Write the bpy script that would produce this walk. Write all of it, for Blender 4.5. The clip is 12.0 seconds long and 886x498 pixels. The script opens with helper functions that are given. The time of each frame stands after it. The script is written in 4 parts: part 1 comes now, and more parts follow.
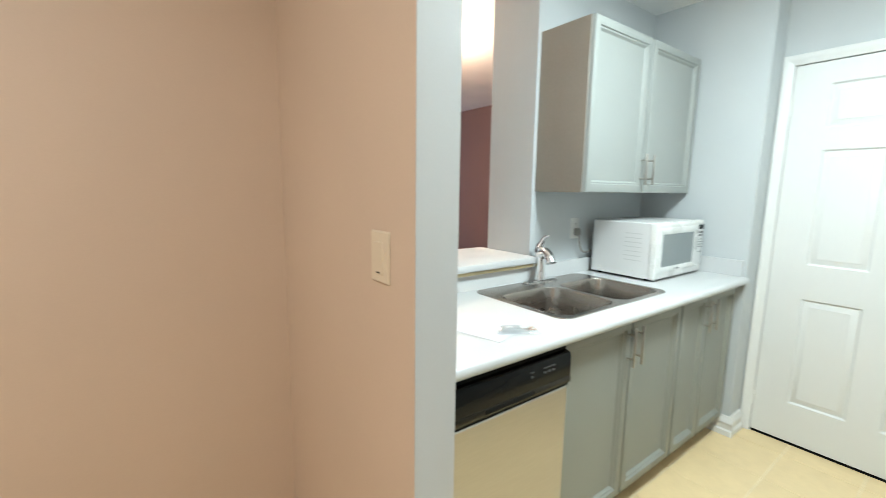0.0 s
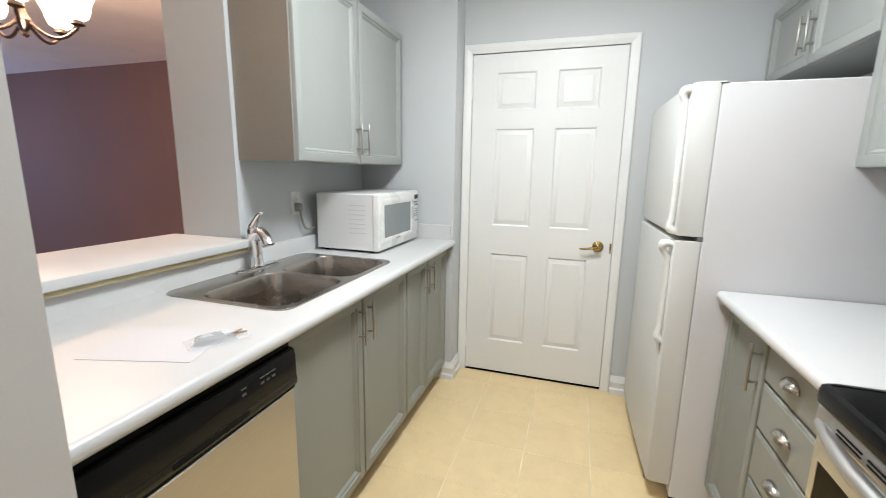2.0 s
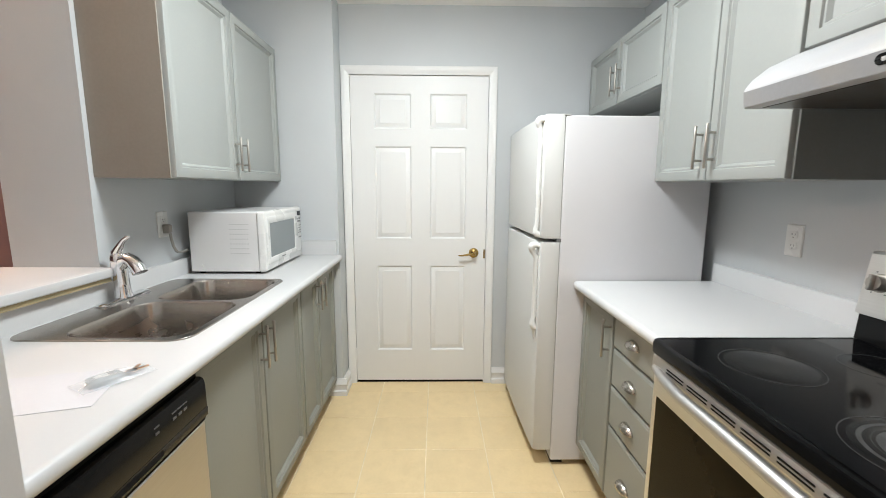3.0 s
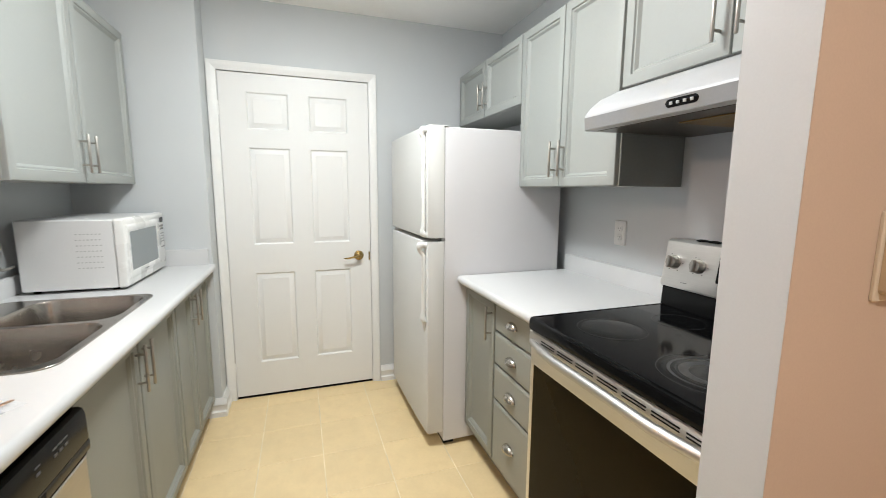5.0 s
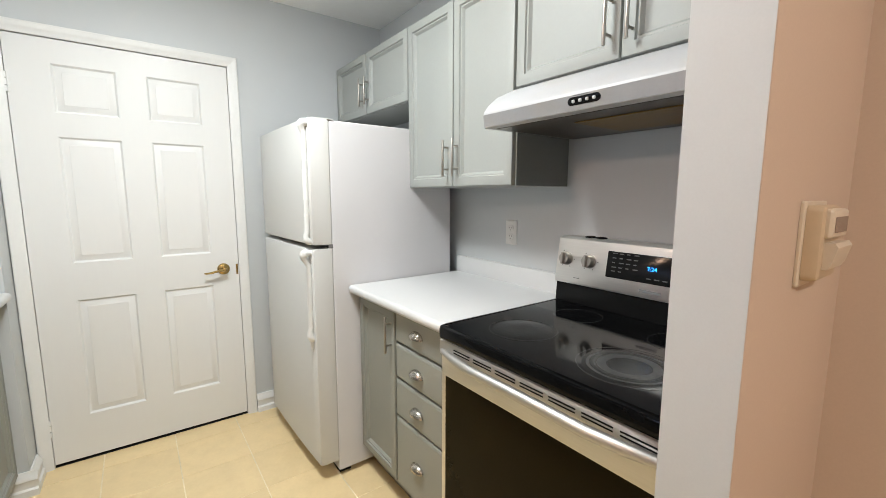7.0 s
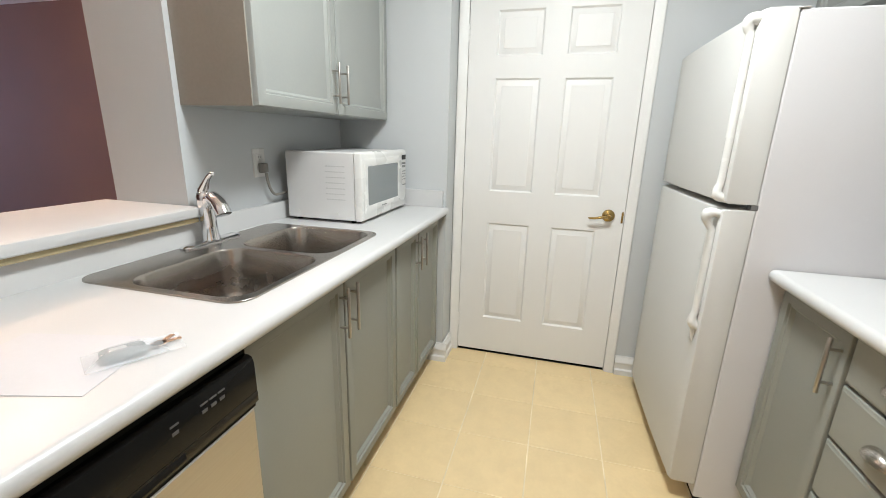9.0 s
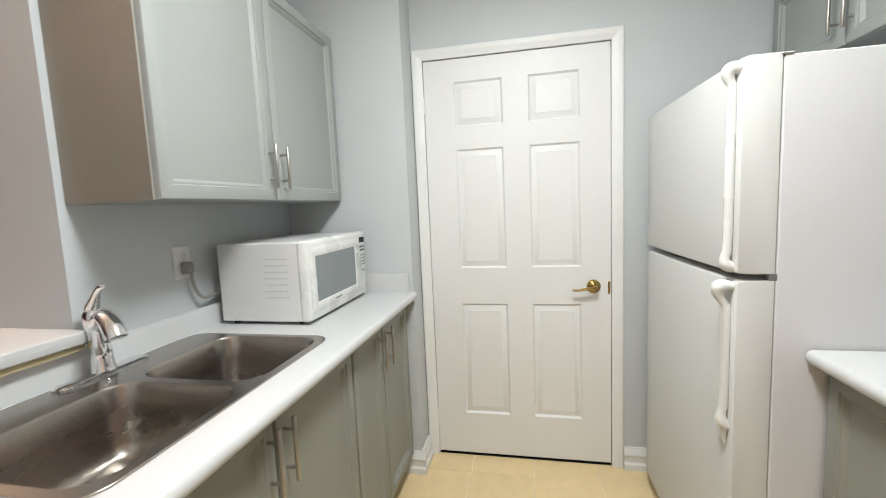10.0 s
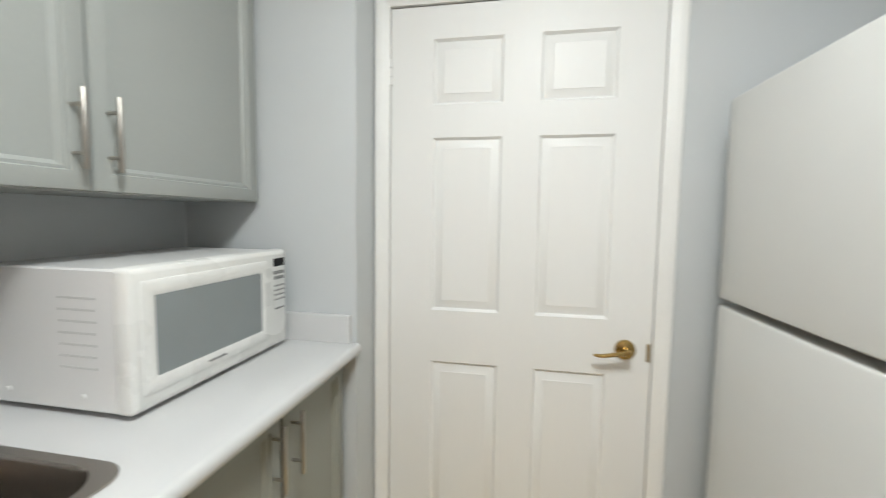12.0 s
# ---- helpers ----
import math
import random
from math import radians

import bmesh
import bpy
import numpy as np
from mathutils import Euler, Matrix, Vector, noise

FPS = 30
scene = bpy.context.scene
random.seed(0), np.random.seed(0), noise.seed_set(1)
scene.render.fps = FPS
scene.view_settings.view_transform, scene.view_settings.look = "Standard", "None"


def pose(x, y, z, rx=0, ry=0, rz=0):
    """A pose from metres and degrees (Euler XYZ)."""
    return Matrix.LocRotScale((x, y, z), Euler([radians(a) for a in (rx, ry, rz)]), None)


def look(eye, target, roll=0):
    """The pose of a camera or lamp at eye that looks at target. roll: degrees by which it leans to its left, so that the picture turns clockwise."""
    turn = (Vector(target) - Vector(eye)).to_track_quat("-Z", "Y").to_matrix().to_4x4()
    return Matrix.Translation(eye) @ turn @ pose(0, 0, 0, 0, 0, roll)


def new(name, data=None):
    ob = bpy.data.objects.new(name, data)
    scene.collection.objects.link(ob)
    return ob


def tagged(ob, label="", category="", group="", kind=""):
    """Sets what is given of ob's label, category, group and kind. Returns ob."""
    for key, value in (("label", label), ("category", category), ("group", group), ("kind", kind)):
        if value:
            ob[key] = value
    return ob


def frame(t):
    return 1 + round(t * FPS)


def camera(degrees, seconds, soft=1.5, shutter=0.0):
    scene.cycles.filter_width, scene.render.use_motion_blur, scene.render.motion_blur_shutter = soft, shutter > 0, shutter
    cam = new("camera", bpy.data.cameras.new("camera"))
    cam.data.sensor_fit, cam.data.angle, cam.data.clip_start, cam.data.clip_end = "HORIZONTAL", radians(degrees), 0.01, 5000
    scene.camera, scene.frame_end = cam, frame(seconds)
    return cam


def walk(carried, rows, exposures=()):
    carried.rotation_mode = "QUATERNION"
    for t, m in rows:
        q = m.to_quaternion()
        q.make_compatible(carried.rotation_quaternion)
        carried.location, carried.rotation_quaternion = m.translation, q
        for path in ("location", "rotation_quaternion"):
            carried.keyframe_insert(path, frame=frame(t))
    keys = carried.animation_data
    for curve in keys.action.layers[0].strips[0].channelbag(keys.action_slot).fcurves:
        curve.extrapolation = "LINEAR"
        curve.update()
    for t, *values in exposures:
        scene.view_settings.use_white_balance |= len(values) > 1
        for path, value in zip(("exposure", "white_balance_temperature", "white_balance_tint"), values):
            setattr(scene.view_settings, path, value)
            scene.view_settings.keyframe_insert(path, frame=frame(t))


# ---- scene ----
cam = camera(93.9, 12.0, soft=0.8, shutter=0.22)
PATH = [
    (0, (0.089, -0.026, 1.392), (1.272, 1.561, 1.106), 0.8),
    (0.5, (0.098, -0.041, 1.38), (1.705, 1.1, 1.042), 0.8),
    (1, (0.123, -0.019, 1.359), (1.844, 0.922, 0.968), 0.9),
    (1.5, (0.236, 0.009, 1.361), (2.003, 0.867, 0.986), 0.3),
    (2, (0.31, 0.049, 1.355), (2.183, 0.647, 0.986), 0.9),
    (2.5, (0.283, 0.149, 1.361), (2.249, 0.297, 1.025), 0.5),
    (2.7, (0.253, 0.163, 1.36), (2.228, 0.207, 1.045), 0.3),
    (4.3, (-0.074, 0.161, 1.358), (1.894, -0.048, 1.072), 1.6),
    (4.5, (-0.026, 0.198, 1.364), (1.927, -0.123, 1.076), 1.3),
    (5, (0.099, 0.273, 1.367), (1.971, -0.37, 1.086), 0.4),
    (5.5, (0.181, 0.315, 1.365), (1.947, -0.582, 1.088), 0.7),
    (6, (0.211, 0.329, 1.36), (1.897, -0.714, 1.096), 1.1),
    (6.5, (0.237, 0.327, 1.362), (1.863, -0.807, 1.094), 0.5),
    (7, (0.268, 0.297, 1.351), (1.861, -0.885, 1.092), 0.1),
    (7.5, (0.331, 0.192, 1.335), (2.163, -0.568, 1.076), 0.0),
    (7.7, (0.357, 0.141, 1.323), (2.309, -0.228, 1.095), 2.3),
    (9.3, (0.644, 0.226, 1.308), (2.503, 0.764, 0.801), 0.3),
    (9.5, (0.692, 0.237, 1.319), (2.605, 0.687, 0.948), -0.4),
    (10, (0.852, 0.219, 1.34), (2.8, 0.619, 1.135), -2.5),
    (10.5, (1.071, 0.136, 1.357), (3.059, 0.26, 1.183), -1.2),
    (11, (1.22, 0.076, 1.364), (3.178, -0.262, 1.141), 0.2),
    (11.5, (1.411, 0.123, 1.367), (3.373, -0.199, 1.151), 1.7),
    (12, (1.522, 0.247, 1.345), (3.48, 0.623, 1.193), 0.8),
]
walk(cam, [(t, look(eye, target, roll)) for t, eye, target, roll in PATH],
     [(0.0, 0.16, 5750, -2), (0.5, -0.09, 6150, 6), (1.0, -0.05, 6250, 10), (2.0, -0.16, 6150, 10), (4.5, -0.14, 6250, 10), (7.5, -0.15, 6300, 10), (9.5, -0.19, 6300, 10), (10.5, -0.28, 6320, 9), (12.0, -0.34, 6320, 9)])

# ---- light ----
world = bpy.data.worlds.new("evening_sky")
scene.world = world
world.use_nodes = True
sky = world.node_tree.nodes.new("ShaderNodeTexSky")
sky.sky_type = "NISHITA"
sky.sun_disc = False
sky.sun_elevation = radians(6)
sky.sun_rotation = radians(200)
backg = world.node_tree.nodes["Background"]
backg.inputs["Strength"].default_value = 0.15
world.node_tree.links.new(sky.outputs[0], backg.inputs["Color"])


def area_lamp(name, at, size, watts, colour):
    data = bpy.data.lights.new(name, "AREA")
    data.shape, data.size, data.energy, data.color = "DISK", size, watts, colour
    ob = new(name, data)
    ob.location = at
    return ob


bulb = bpy.data.lights.new("kitchen_ceiling_light", "POINT")
bulb.energy, bulb.color, bulb.shadow_soft_size = 17.5, (0.965, 1.0, 0.97), 0.14
new("kitchen_ceiling_light", bulb).location = (1.56, 0.18, 2.29)
area_lamp("kitchen_ceiling_light_diffuser", (1.56, 0.18, 2.43), 0.46, 35, (0.965, 1.0, 0.97))
area_lamp("hall_ceiling_light", (-0.80, 0.12, 2.43), 0.30, 26, (1.0, 0.925, 0.85))
glow = bpy.data.lights.new("chandelier_glow", "POINT")
glow.energy, glow.color, glow.shadow_soft_size = 85, (1.0, 0.64, 0.44), 0.10
new("chandelier_glow", glow).location = (1.73, 2.62, 2.24)

pane = area_lamp("dusk_window_light", (2.4, 7.74, 1.45), 1.2, 32, (0.45, 0.60, 1.0))
pane.rotation_euler = (radians(-90), 0, 0)


# ---- materials ----
def material(name, colour, rough=0.5, metal=0.0, vary=0.06, scale=6.0, grain=120.0, bump=0.06, stretch=(1, 1, 1),
             stain=None, stain_amount=0.0, coat=0.0, rough_vary=0.1, island=0.0, spec=0.5):
    """A procedural surface: colour that varies at two scales, uneven gloss and fine relief, all at real size."""
    m = bpy.data.materials.new(name)
    m.use_nodes = True
    nt = m.node_tree
    p = nt.nodes["Principled BSDF"]
    p.inputs["Metallic"].default_value = metal
    p.inputs["Coat Weight"].default_value = coat
    p.inputs["Specular IOR Level"].default_value = spec
    p.inputs["Coat Roughness"].default_value = 0.08
    geo = nt.nodes.new("ShaderNodeNewGeometry")
    mp = nt.nodes.new("ShaderNodeMapping")
    mp.inputs["Scale"].default_value = stretch
    nt.links.new(geo.outputs["Position"], mp.inputs["Vector"])

    def cloud(sc, detail=4):
        n = nt.nodes.new("ShaderNodeTexNoise")
        n.inputs["Scale"].default_value = sc
        n.inputs["Detail"].default_value = detail
        nt.links.new(mp.outputs[0], n.inputs["Vector"])
        return n

    def remap(src, lo, hi, a=0.3, b=0.7):
        r = nt.nodes.new("ShaderNodeMapRange")
        r.inputs["From Min"].default_value, r.inputs["From Max"].default_value = a, b
        r.inputs["To Min"].default_value, r.inputs["To Max"].default_value = lo, hi
        nt.links.new(src, r.inputs["Value"])
        return r.outputs[0]

    big, small = cloud(scale, 5), cloud(grain, 3)
    hsv = nt.nodes.new("ShaderNodeHueSaturation")
    hsv.inputs["Color"].default_value = (*colour, 1)
    add = nt.nodes.new("ShaderNodeMath")
    nt.links.new(remap(big.outputs["Fac"], 1 - vary, 1 + vary), add.inputs[0])
    nt.links.new(remap(small.outputs["Fac"], -vary * 0.5, vary * 0.5), add.inputs[1])
    value = add.outputs[0]
    if island:
        info = nt.nodes.new("ShaderNodeObjectInfo")
        add2 = nt.nodes.new("ShaderNodeMath")
        nt.links.new(value, add2.inputs[0])
        nt.links.new(remap(info.outputs["Random"], -island, island, 0, 1), add2.inputs[1])
        value = add2.outputs[0]
    nt.links.new(value, hsv.inputs["Value"])
    col = hsv.outputs[0]
    if stain:
        mix = nt.nodes.new("ShaderNodeMix")
        mix.data_type = "RGBA"
        mix.inputs["B"].default_value = (*stain, 1)
        nt.links.new(remap(cloud(scale * 1.7, 8).outputs["Fac"], 0, stain_amount, 0.48, 0.72), mix.inputs["Factor"])
        nt.links.new(col, mix.inputs["A"])
        col = mix.outputs["Result"]
    nt.links.new(col, p.inputs["Base Color"])
    nt.links.new(remap(big.outputs["Fac"], max(0.02, rough * (1 - rough_vary)), min(1, rough * (1 + rough_vary))), p.inputs["Roughness"])
    if bump:
        b = nt.nodes.new("ShaderNodeBump")
        b.inputs["Strength"].default_value = bump
        b.inputs["Distance"].default_value = 0.002
        nt.links.new(small.outputs["Fac"], b.inputs["Height"])
        nt.links.new(b.outputs[0], p.inputs["Normal"])
    return m


def glowing(name, colour, strength):
    m = bpy.data.materials.new(name)
    m.use_nodes = True
    p = m.node_tree.nodes["Principled BSDF"]
    p.inputs["Base Color"].default_value = (*colour, 1)
    p.inputs["Emission Color"].default_value = (*colour, 1)
    p.inputs["Emission Strength"].default_value = strength
    p.inputs["Roughness"].default_value = 0.3
    return m


def clear(name, colour, rough, alpha):
    m = bpy.data.materials.new(name)
    m.use_nodes = True
    p = m.node_tree.nodes["Principled BSDF"]
    p.inputs["Base Color"].default_value = (*colour, 1)
    p.inputs["Roughness"].default_value = rough
    p.inputs["Alpha"].default_value = alpha
    return m


GREY_WALL = material("blue_grey_wall_paint", (0.525, 0.545, 0.555), 0.55, vary=0.025, scale=2.2, grain=260, bump=0.05)
BEIGE_WALL = material("beige_wall_paint", (0.595, 0.47, 0.375), 0.6, vary=0.03, scale=2.0, grain=260, bump=0.06)
# Walls of the poorly lit room: the dimness is put into this colour.
DIMMED_WALL = material("dimmed_wall_paint", (0.27, 0.175, 0.155), 0.75, vary=0.05, scale=1.5, grain=260, bump=0.10, spec=0.15)
CEILING = material("flat_white_ceiling_paint", (0.91, 0.905, 0.895), 0.9, vary=0.03, scale=3, grain=180, bump=0.2)
TRIM = material("white_trim_paint", (0.735, 0.732, 0.72), 0.45, vary=0.02, scale=5, grain=90, bump=0.03)
DOOR = material("white_door_paint", (0.73, 0.727, 0.717), 0.46, vary=0.008, scale=4, grain=70, bump=0.04, stretch=(1, 1, 0.12), spec=0.5)
TILE = material("cream_floor_tile", (0.765, 0.595, 0.335), 0.36, vary=0.035, scale=9, grain=70, bump=0.05,
                stain=(0.69, 0.52, 0.28), stain_amount=0.4, island=0.03)
GROUT = material("tan_grout", (0.81, 0.69, 0.50), 0.85, vary=0.2, scale=6, grain=200, bump=0.3)
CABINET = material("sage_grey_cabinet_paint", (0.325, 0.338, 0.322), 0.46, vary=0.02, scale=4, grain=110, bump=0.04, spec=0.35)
# Cabinet paint again, darker and warmer: low light and floor bounce in its colour.
BASE_DIMMED = material("sage_grey_cabinet_dimmed", (0.262, 0.268, 0.240), 0.46, vary=0.02, scale=4, grain=110, bump=0.04, spec=0.35)
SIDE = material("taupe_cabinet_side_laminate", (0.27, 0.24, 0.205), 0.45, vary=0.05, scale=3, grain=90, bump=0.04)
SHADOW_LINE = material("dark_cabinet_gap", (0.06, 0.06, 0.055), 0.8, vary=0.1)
SHADED_SIDE = material("hood_shaded_cabinet_grey", (0.19, 0.20, 0.19), 0.5, vary=0.05)
COUNTER = material("white_laminate_counter", (0.56, 0.56, 0.56), 0.36, vary=0.02, scale=5, grain=420, bump=0.02)
STEEL = material("brushed_stainless_steel", (0.70, 0.68, 0.65), 0.38, 1.0, vary=0.05, scale=5, grain=260, bump=0.03, stretch=(0.04, 1, 1))
TRIM_STEEL = material("matt_stainless_trim", (0.54, 0.525, 0.505), 0.42, 1.0, vary=0.03, scale=5, grain=260, bump=0.003, stretch=(0.04, 1, 1))
LAMP_HAZE = material("lamp_haze_on_glass", (0.050, 0.050, 0.049), 0.40, vary=0.5, scale=26, grain=120, bump=0.01, spec=0.3)
SINK = material("satin_sink_steel", (0.37, 0.34, 0.31), 0.26, 1.0, vary=0.04, scale=4, grain=200, bump=0.0, stretch=(0.2, 1, 1))
DW_STEEL = material("warm_stainless_front", (0.49, 0.465, 0.435), 0.34, 1.0, vary=0.06, scale=3, grain=260, bump=0.02, stretch=(0.05, 1, 1))
CHROME = material("polished_chrome", (0.78, 0.78, 0.79), 0.07, 1.0, vary=0.01, bump=0.0)
NICKEL = material("brushed_nickel", (0.42, 0.395, 0.36), 0.40, 1.0, vary=0.04, scale=20, grain=300, bump=0.02)
PULL = material("satin_chrome", (0.74, 0.72, 0.69), 0.20, 1.0, vary=0.03, bump=0.0)
BRASS = material("aged_brass", (0.38, 0.265, 0.10), 0.24, 1.0, vary=0.10, scale=30, grain=200, bump=0.03)
BRONZE = material("dark_bronze", (0.07, 0.045, 0.035), 0.4, 0.6, vary=0.1)
FRIDGE_SIDE = material("white_textured_enamel", (0.615, 0.605, 0.615), 0.46, vary=0.015, scale=3, grain=420, bump=0.10, stain=(0.56, 0.545, 0.54), stain_amount=0.12)
FRIDGE_DOOR = material("white_appliance_door", (0.575, 0.57, 0.55), 0.45, vary=0.012, scale=4, grain=420, bump=0.04, spec=0.3)
WHITE_PLASTIC = material("white_plastic", (0.70, 0.695, 0.675), 0.28, vary=0.015, bump=0.0)
MICRO_BODY = material("white_enamelled_metal", (0.68, 0.675, 0.67), 0.36, vary=0.015, bump=0.02)
# Dark glass in truth; the grey of its reflections is painted in.
MICRO_GLASS = material("reflection_grey_microwave_glass", (0.215, 0.235, 0.24), 0.10, vary=0.04, grain=700, bump=0.0)
BLACK_GLASS = material("black_ceramic_glass", (0.003, 0.003, 0.0034), 0.08, vary=0.1, scale=5, bump=0.0, spec=0.14, rough_vary=0.4, stain=(0.006, 0.006, 0.006), stain_amount=0.6)
RING = material("printed_grey_burner_ring", (0.045, 0.045, 0.045), 0.2, vary=0.2, bump=0.0)
VENT = material("pale_grey_vent_marks", (0.46, 0.46, 0.45), 0.5, vary=0.05, bump=0.0)
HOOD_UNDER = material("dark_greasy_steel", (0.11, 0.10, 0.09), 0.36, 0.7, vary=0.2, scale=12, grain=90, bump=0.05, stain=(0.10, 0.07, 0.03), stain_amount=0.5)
OVEN_GLASS = material("brown_black_oven_glass", (0.011, 0.0075, 0.002), 0.18, vary=0.1, bump=0.0, spec=0.05)
WORN_GLASS = material("scoured_black_glass", (0.009, 0.009, 0.009), 0.24, vary=0.05, scale=6, grain=160, bump=0.004, spec=0.26, rough_vary=0.15)
BLACK = material("black_plastic", (0.007, 0.007, 0.007), 0.16, vary=0.03, bump=0.0, spec=0.16)
BLACK_MATTE = material("matt_black", (0.008, 0.008, 0.008), 0.7, vary=0.1, spec=0.12)
# Black gloss plastic; the floor's brown reflection is tinted into the colour.
FLOOR_GLOSS = material("floor_tinted_gloss_plastic", (0.018, 0.014, 0.009), 0.16, vary=0.05, bump=0.0, spec=0.5)
GASKET = material("grey_rubber_gasket", (0.16, 0.155, 0.15), 0.6, vary=0.1)
FRIDGE_SEAL = material("pale_grey_door_seal", (0.42, 0.41, 0.40), 0.6, vary=0.05)
GREASE = material("greasy_yellow_filter_mesh", (0.20, 0.125, 0.035), 0.40, 0.7, vary=0.25, scale=25, grain=500, bump=0.4)
PRINT = material("pale_grey_print", (0.42, 0.42, 0.42), 0.5, vary=0.02, bump=0.0)
DARK_PRINT = material("dark_grey_print", (0.14, 0.14, 0.14), 0.5, vary=0.02, bump=0.0)
DIM_PRINT = material("dim_grey_print", (0.075, 0.075, 0.075), 0.5, vary=0.02, bump=0.0)
IVORY = material("ivory_plastic", (0.66, 0.57, 0.45), 0.35, vary=0.02, bump=0.0)
# The same ivory for the thermostat case, with shade put into the colour.
IVORY_DARK = material("shaded_ivory_plastic", (0.55, 0.43, 0.29), 0.4, vary=0.03, bump=0.0)
LCD = material("grey_lcd", (0.24, 0.17, 0.13), 0.15, vary=0.03, bump=0.0)
PAPER = material("thin_white_paper", (0.585, 0.585, 0.61), 0.6, vary=0.02, bump=0.02)
FOB = material("blue_grey_plastic", (0.20, 0.22, 0.22), 0.25, vary=0.05, bump=0.0)
KEY = material("copper_toned_key", (0.60, 0.40, 0.28), 0.3, 0.8, vary=0.1, bump=0.0)
CORD = material("grey_cord", (0.25, 0.235, 0.21), 0.45, vary=0.03, bump=0.0)
RAW_BOARD = material("raw_tan_particle_board", (0.40, 0.33, 0.19), 0.8, vary=0.12, scale=20, grain=300, bump=0.2)
BAG = clear("clear_plastic_bag", (0.85, 0.87, 0.9), 0.12, 0.3)
SHADE = glowing("lit_frosted_glass", (1.0, 0.80, 0.58), 5.0)
BLUE_LED = glowing("blue_clock_digits", (0.03, 0.35, 1.0), 3.0)
SCREED = material("dark_subfloor", (0.25, 0.2, 0.15), 0.9)

# ---- mesh tools ----
ORIGIN = {}


def up(z):
    return lambda u, v, w: Vector((u, v, z + w))


def front_left(y):
    """A face of the sink side: u along x, v up, w out of it towards -y."""
    return lambda u, v, w: Vector((u, y - w, v))


def front_right(y):
    """A face of the range side: u along x, v up, w out of it towards +y."""
    return lambda u, v, w: Vector((u, y + w, v))


def front_west(x):
    """A face that looks along -x: u along y, v up, w out of it."""
    return lambda u, v, w: Vector((x - w, u, v))


def ring_points(u0, u1, v0, v1, r=0.0, n=5):
    if r <= 0:
        return [(u0, v0), (u1, v0), (u1, v1), (u0, v1)]
    pts = []
    for cu, cv, a0 in ((u1 - r, v0 + r, -90), (u1 - r, v1 - r, 0), (u0 + r, v1 - r, 90), (u0 + r, v0 + r, 180)):
        for k in range(n + 1):
            a = radians(a0 + 90 * k / n)
            pts.append((cu + r * math.cos(a), cv + r * math.sin(a)))
    return pts


def bridge(bm, a, b):
    n = len(a)
    for k in range(n):
        bm.faces.new((a[k], a[(k + 1) % n], b[(k + 1) % n], b[k]))


def loft(bm, place, u0, u1, v0, v1, prof, r=0.0, n=5, caps=(True, True)):
    """Stacked rectangles, each (inset, height), joined into a skin; rounded corners of radius r."""
    loops = []
    for inset, w in prof:
        rr = max(r - inset, 0.0006) if r > 0 else 0.0
        loops.append([bm.verts.new(place(u, v, w)) for u, v in ring_points(u0 + inset, u1 - inset, v0 + inset, v1 - inset, rr, n)])
    for a, b in zip(loops, loops[1:]):
        bridge(bm, a, b)
    if caps[0]:
        bm.faces.new(loops[0][::-1])
    if caps[1]:
        bm.faces.new(loops[-1])
    return loops


def box(bm, x0, x1, y0, y1, z0, z1, bev=0.0, r=0.0):
    h = z1 - z0
    prof = [(bev, 0), (0, bev), (0, h - bev), (bev, h)] if bev else [(0, 0), (0, h)]
    loft(bm, up(z0), x0, x1, y0, y1, prof, r)


def tube(bm, pts, radius, n=10, flat=1.0):
    """A round bar along pts; radius one number or one a point; flat squeezes it across."""
    pts = [Vector(p) for p in pts]
    radii = radius if isinstance(radius, (list, tuple)) else [radius] * len(pts)
    loops, side = [], None
    for i, p in enumerate(pts):
        d = (pts[min(i + 1, len(pts) - 1)] - pts[max(i - 1, 0)]).normalized()
        ref = side if side is not None else (Vector((0, 0, 1)) if abs(d.z) < 0.9 else Vector((1, 0, 0)))
        a = (ref - d * ref.dot(d)).normalized()
        b = d.cross(a)
        side = a
        loops.append([bm.verts.new(p + radii[i] * (math.cos(t) * a * flat + math.sin(t) * b)) for t in (2 * math.pi * k / n for k in range(n))])
    for a, b in zip(loops, loops[1:]):
        bridge(bm, a, b)
    bm.faces.new(loops[0][::-1])
    bm.faces.new(loops[-1])


def lathe(bm, m, prof, n=20, caps=True):
    """Turns (radius, height) pairs about the z axis of the pose m."""
    loops = [[bm.verts.new(m @ Vector((r * math.cos(2 * math.pi * k / n), r * math.sin(2 * math.pi * k / n), z))) for k in range(n)] for r, z in prof]
    for a, b in zip(loops, loops[1:]):
        bridge(bm, a, b)
    if caps:
        bm.faces.new(loops[0][::-1])
        bm.faces.new(loops[-1])


def extrude(bm, pts, place0, place1):
    """A prism between two placements of the same outline."""
    a = [bm.verts.new(place0(*p)) for p in pts]
    b = [bm.verts.new(place1(*p)) for p in pts]
    bridge(bm, a, b)
    bm.faces.new(a[::-1])
    bm.faces.new(b)


def arc(p0, p1, p2, n=8):
    """A soft curve from p0 to p2 that leans on p1."""
    p0, p1, p2 = Vector(p0), Vector(p1), Vector(p2)
    return [p0 * (1 - t) ** 2 + p1 * 2 * t * (1 - t) + p2 * t * t for t in (k / n for k in range(n + 1))]


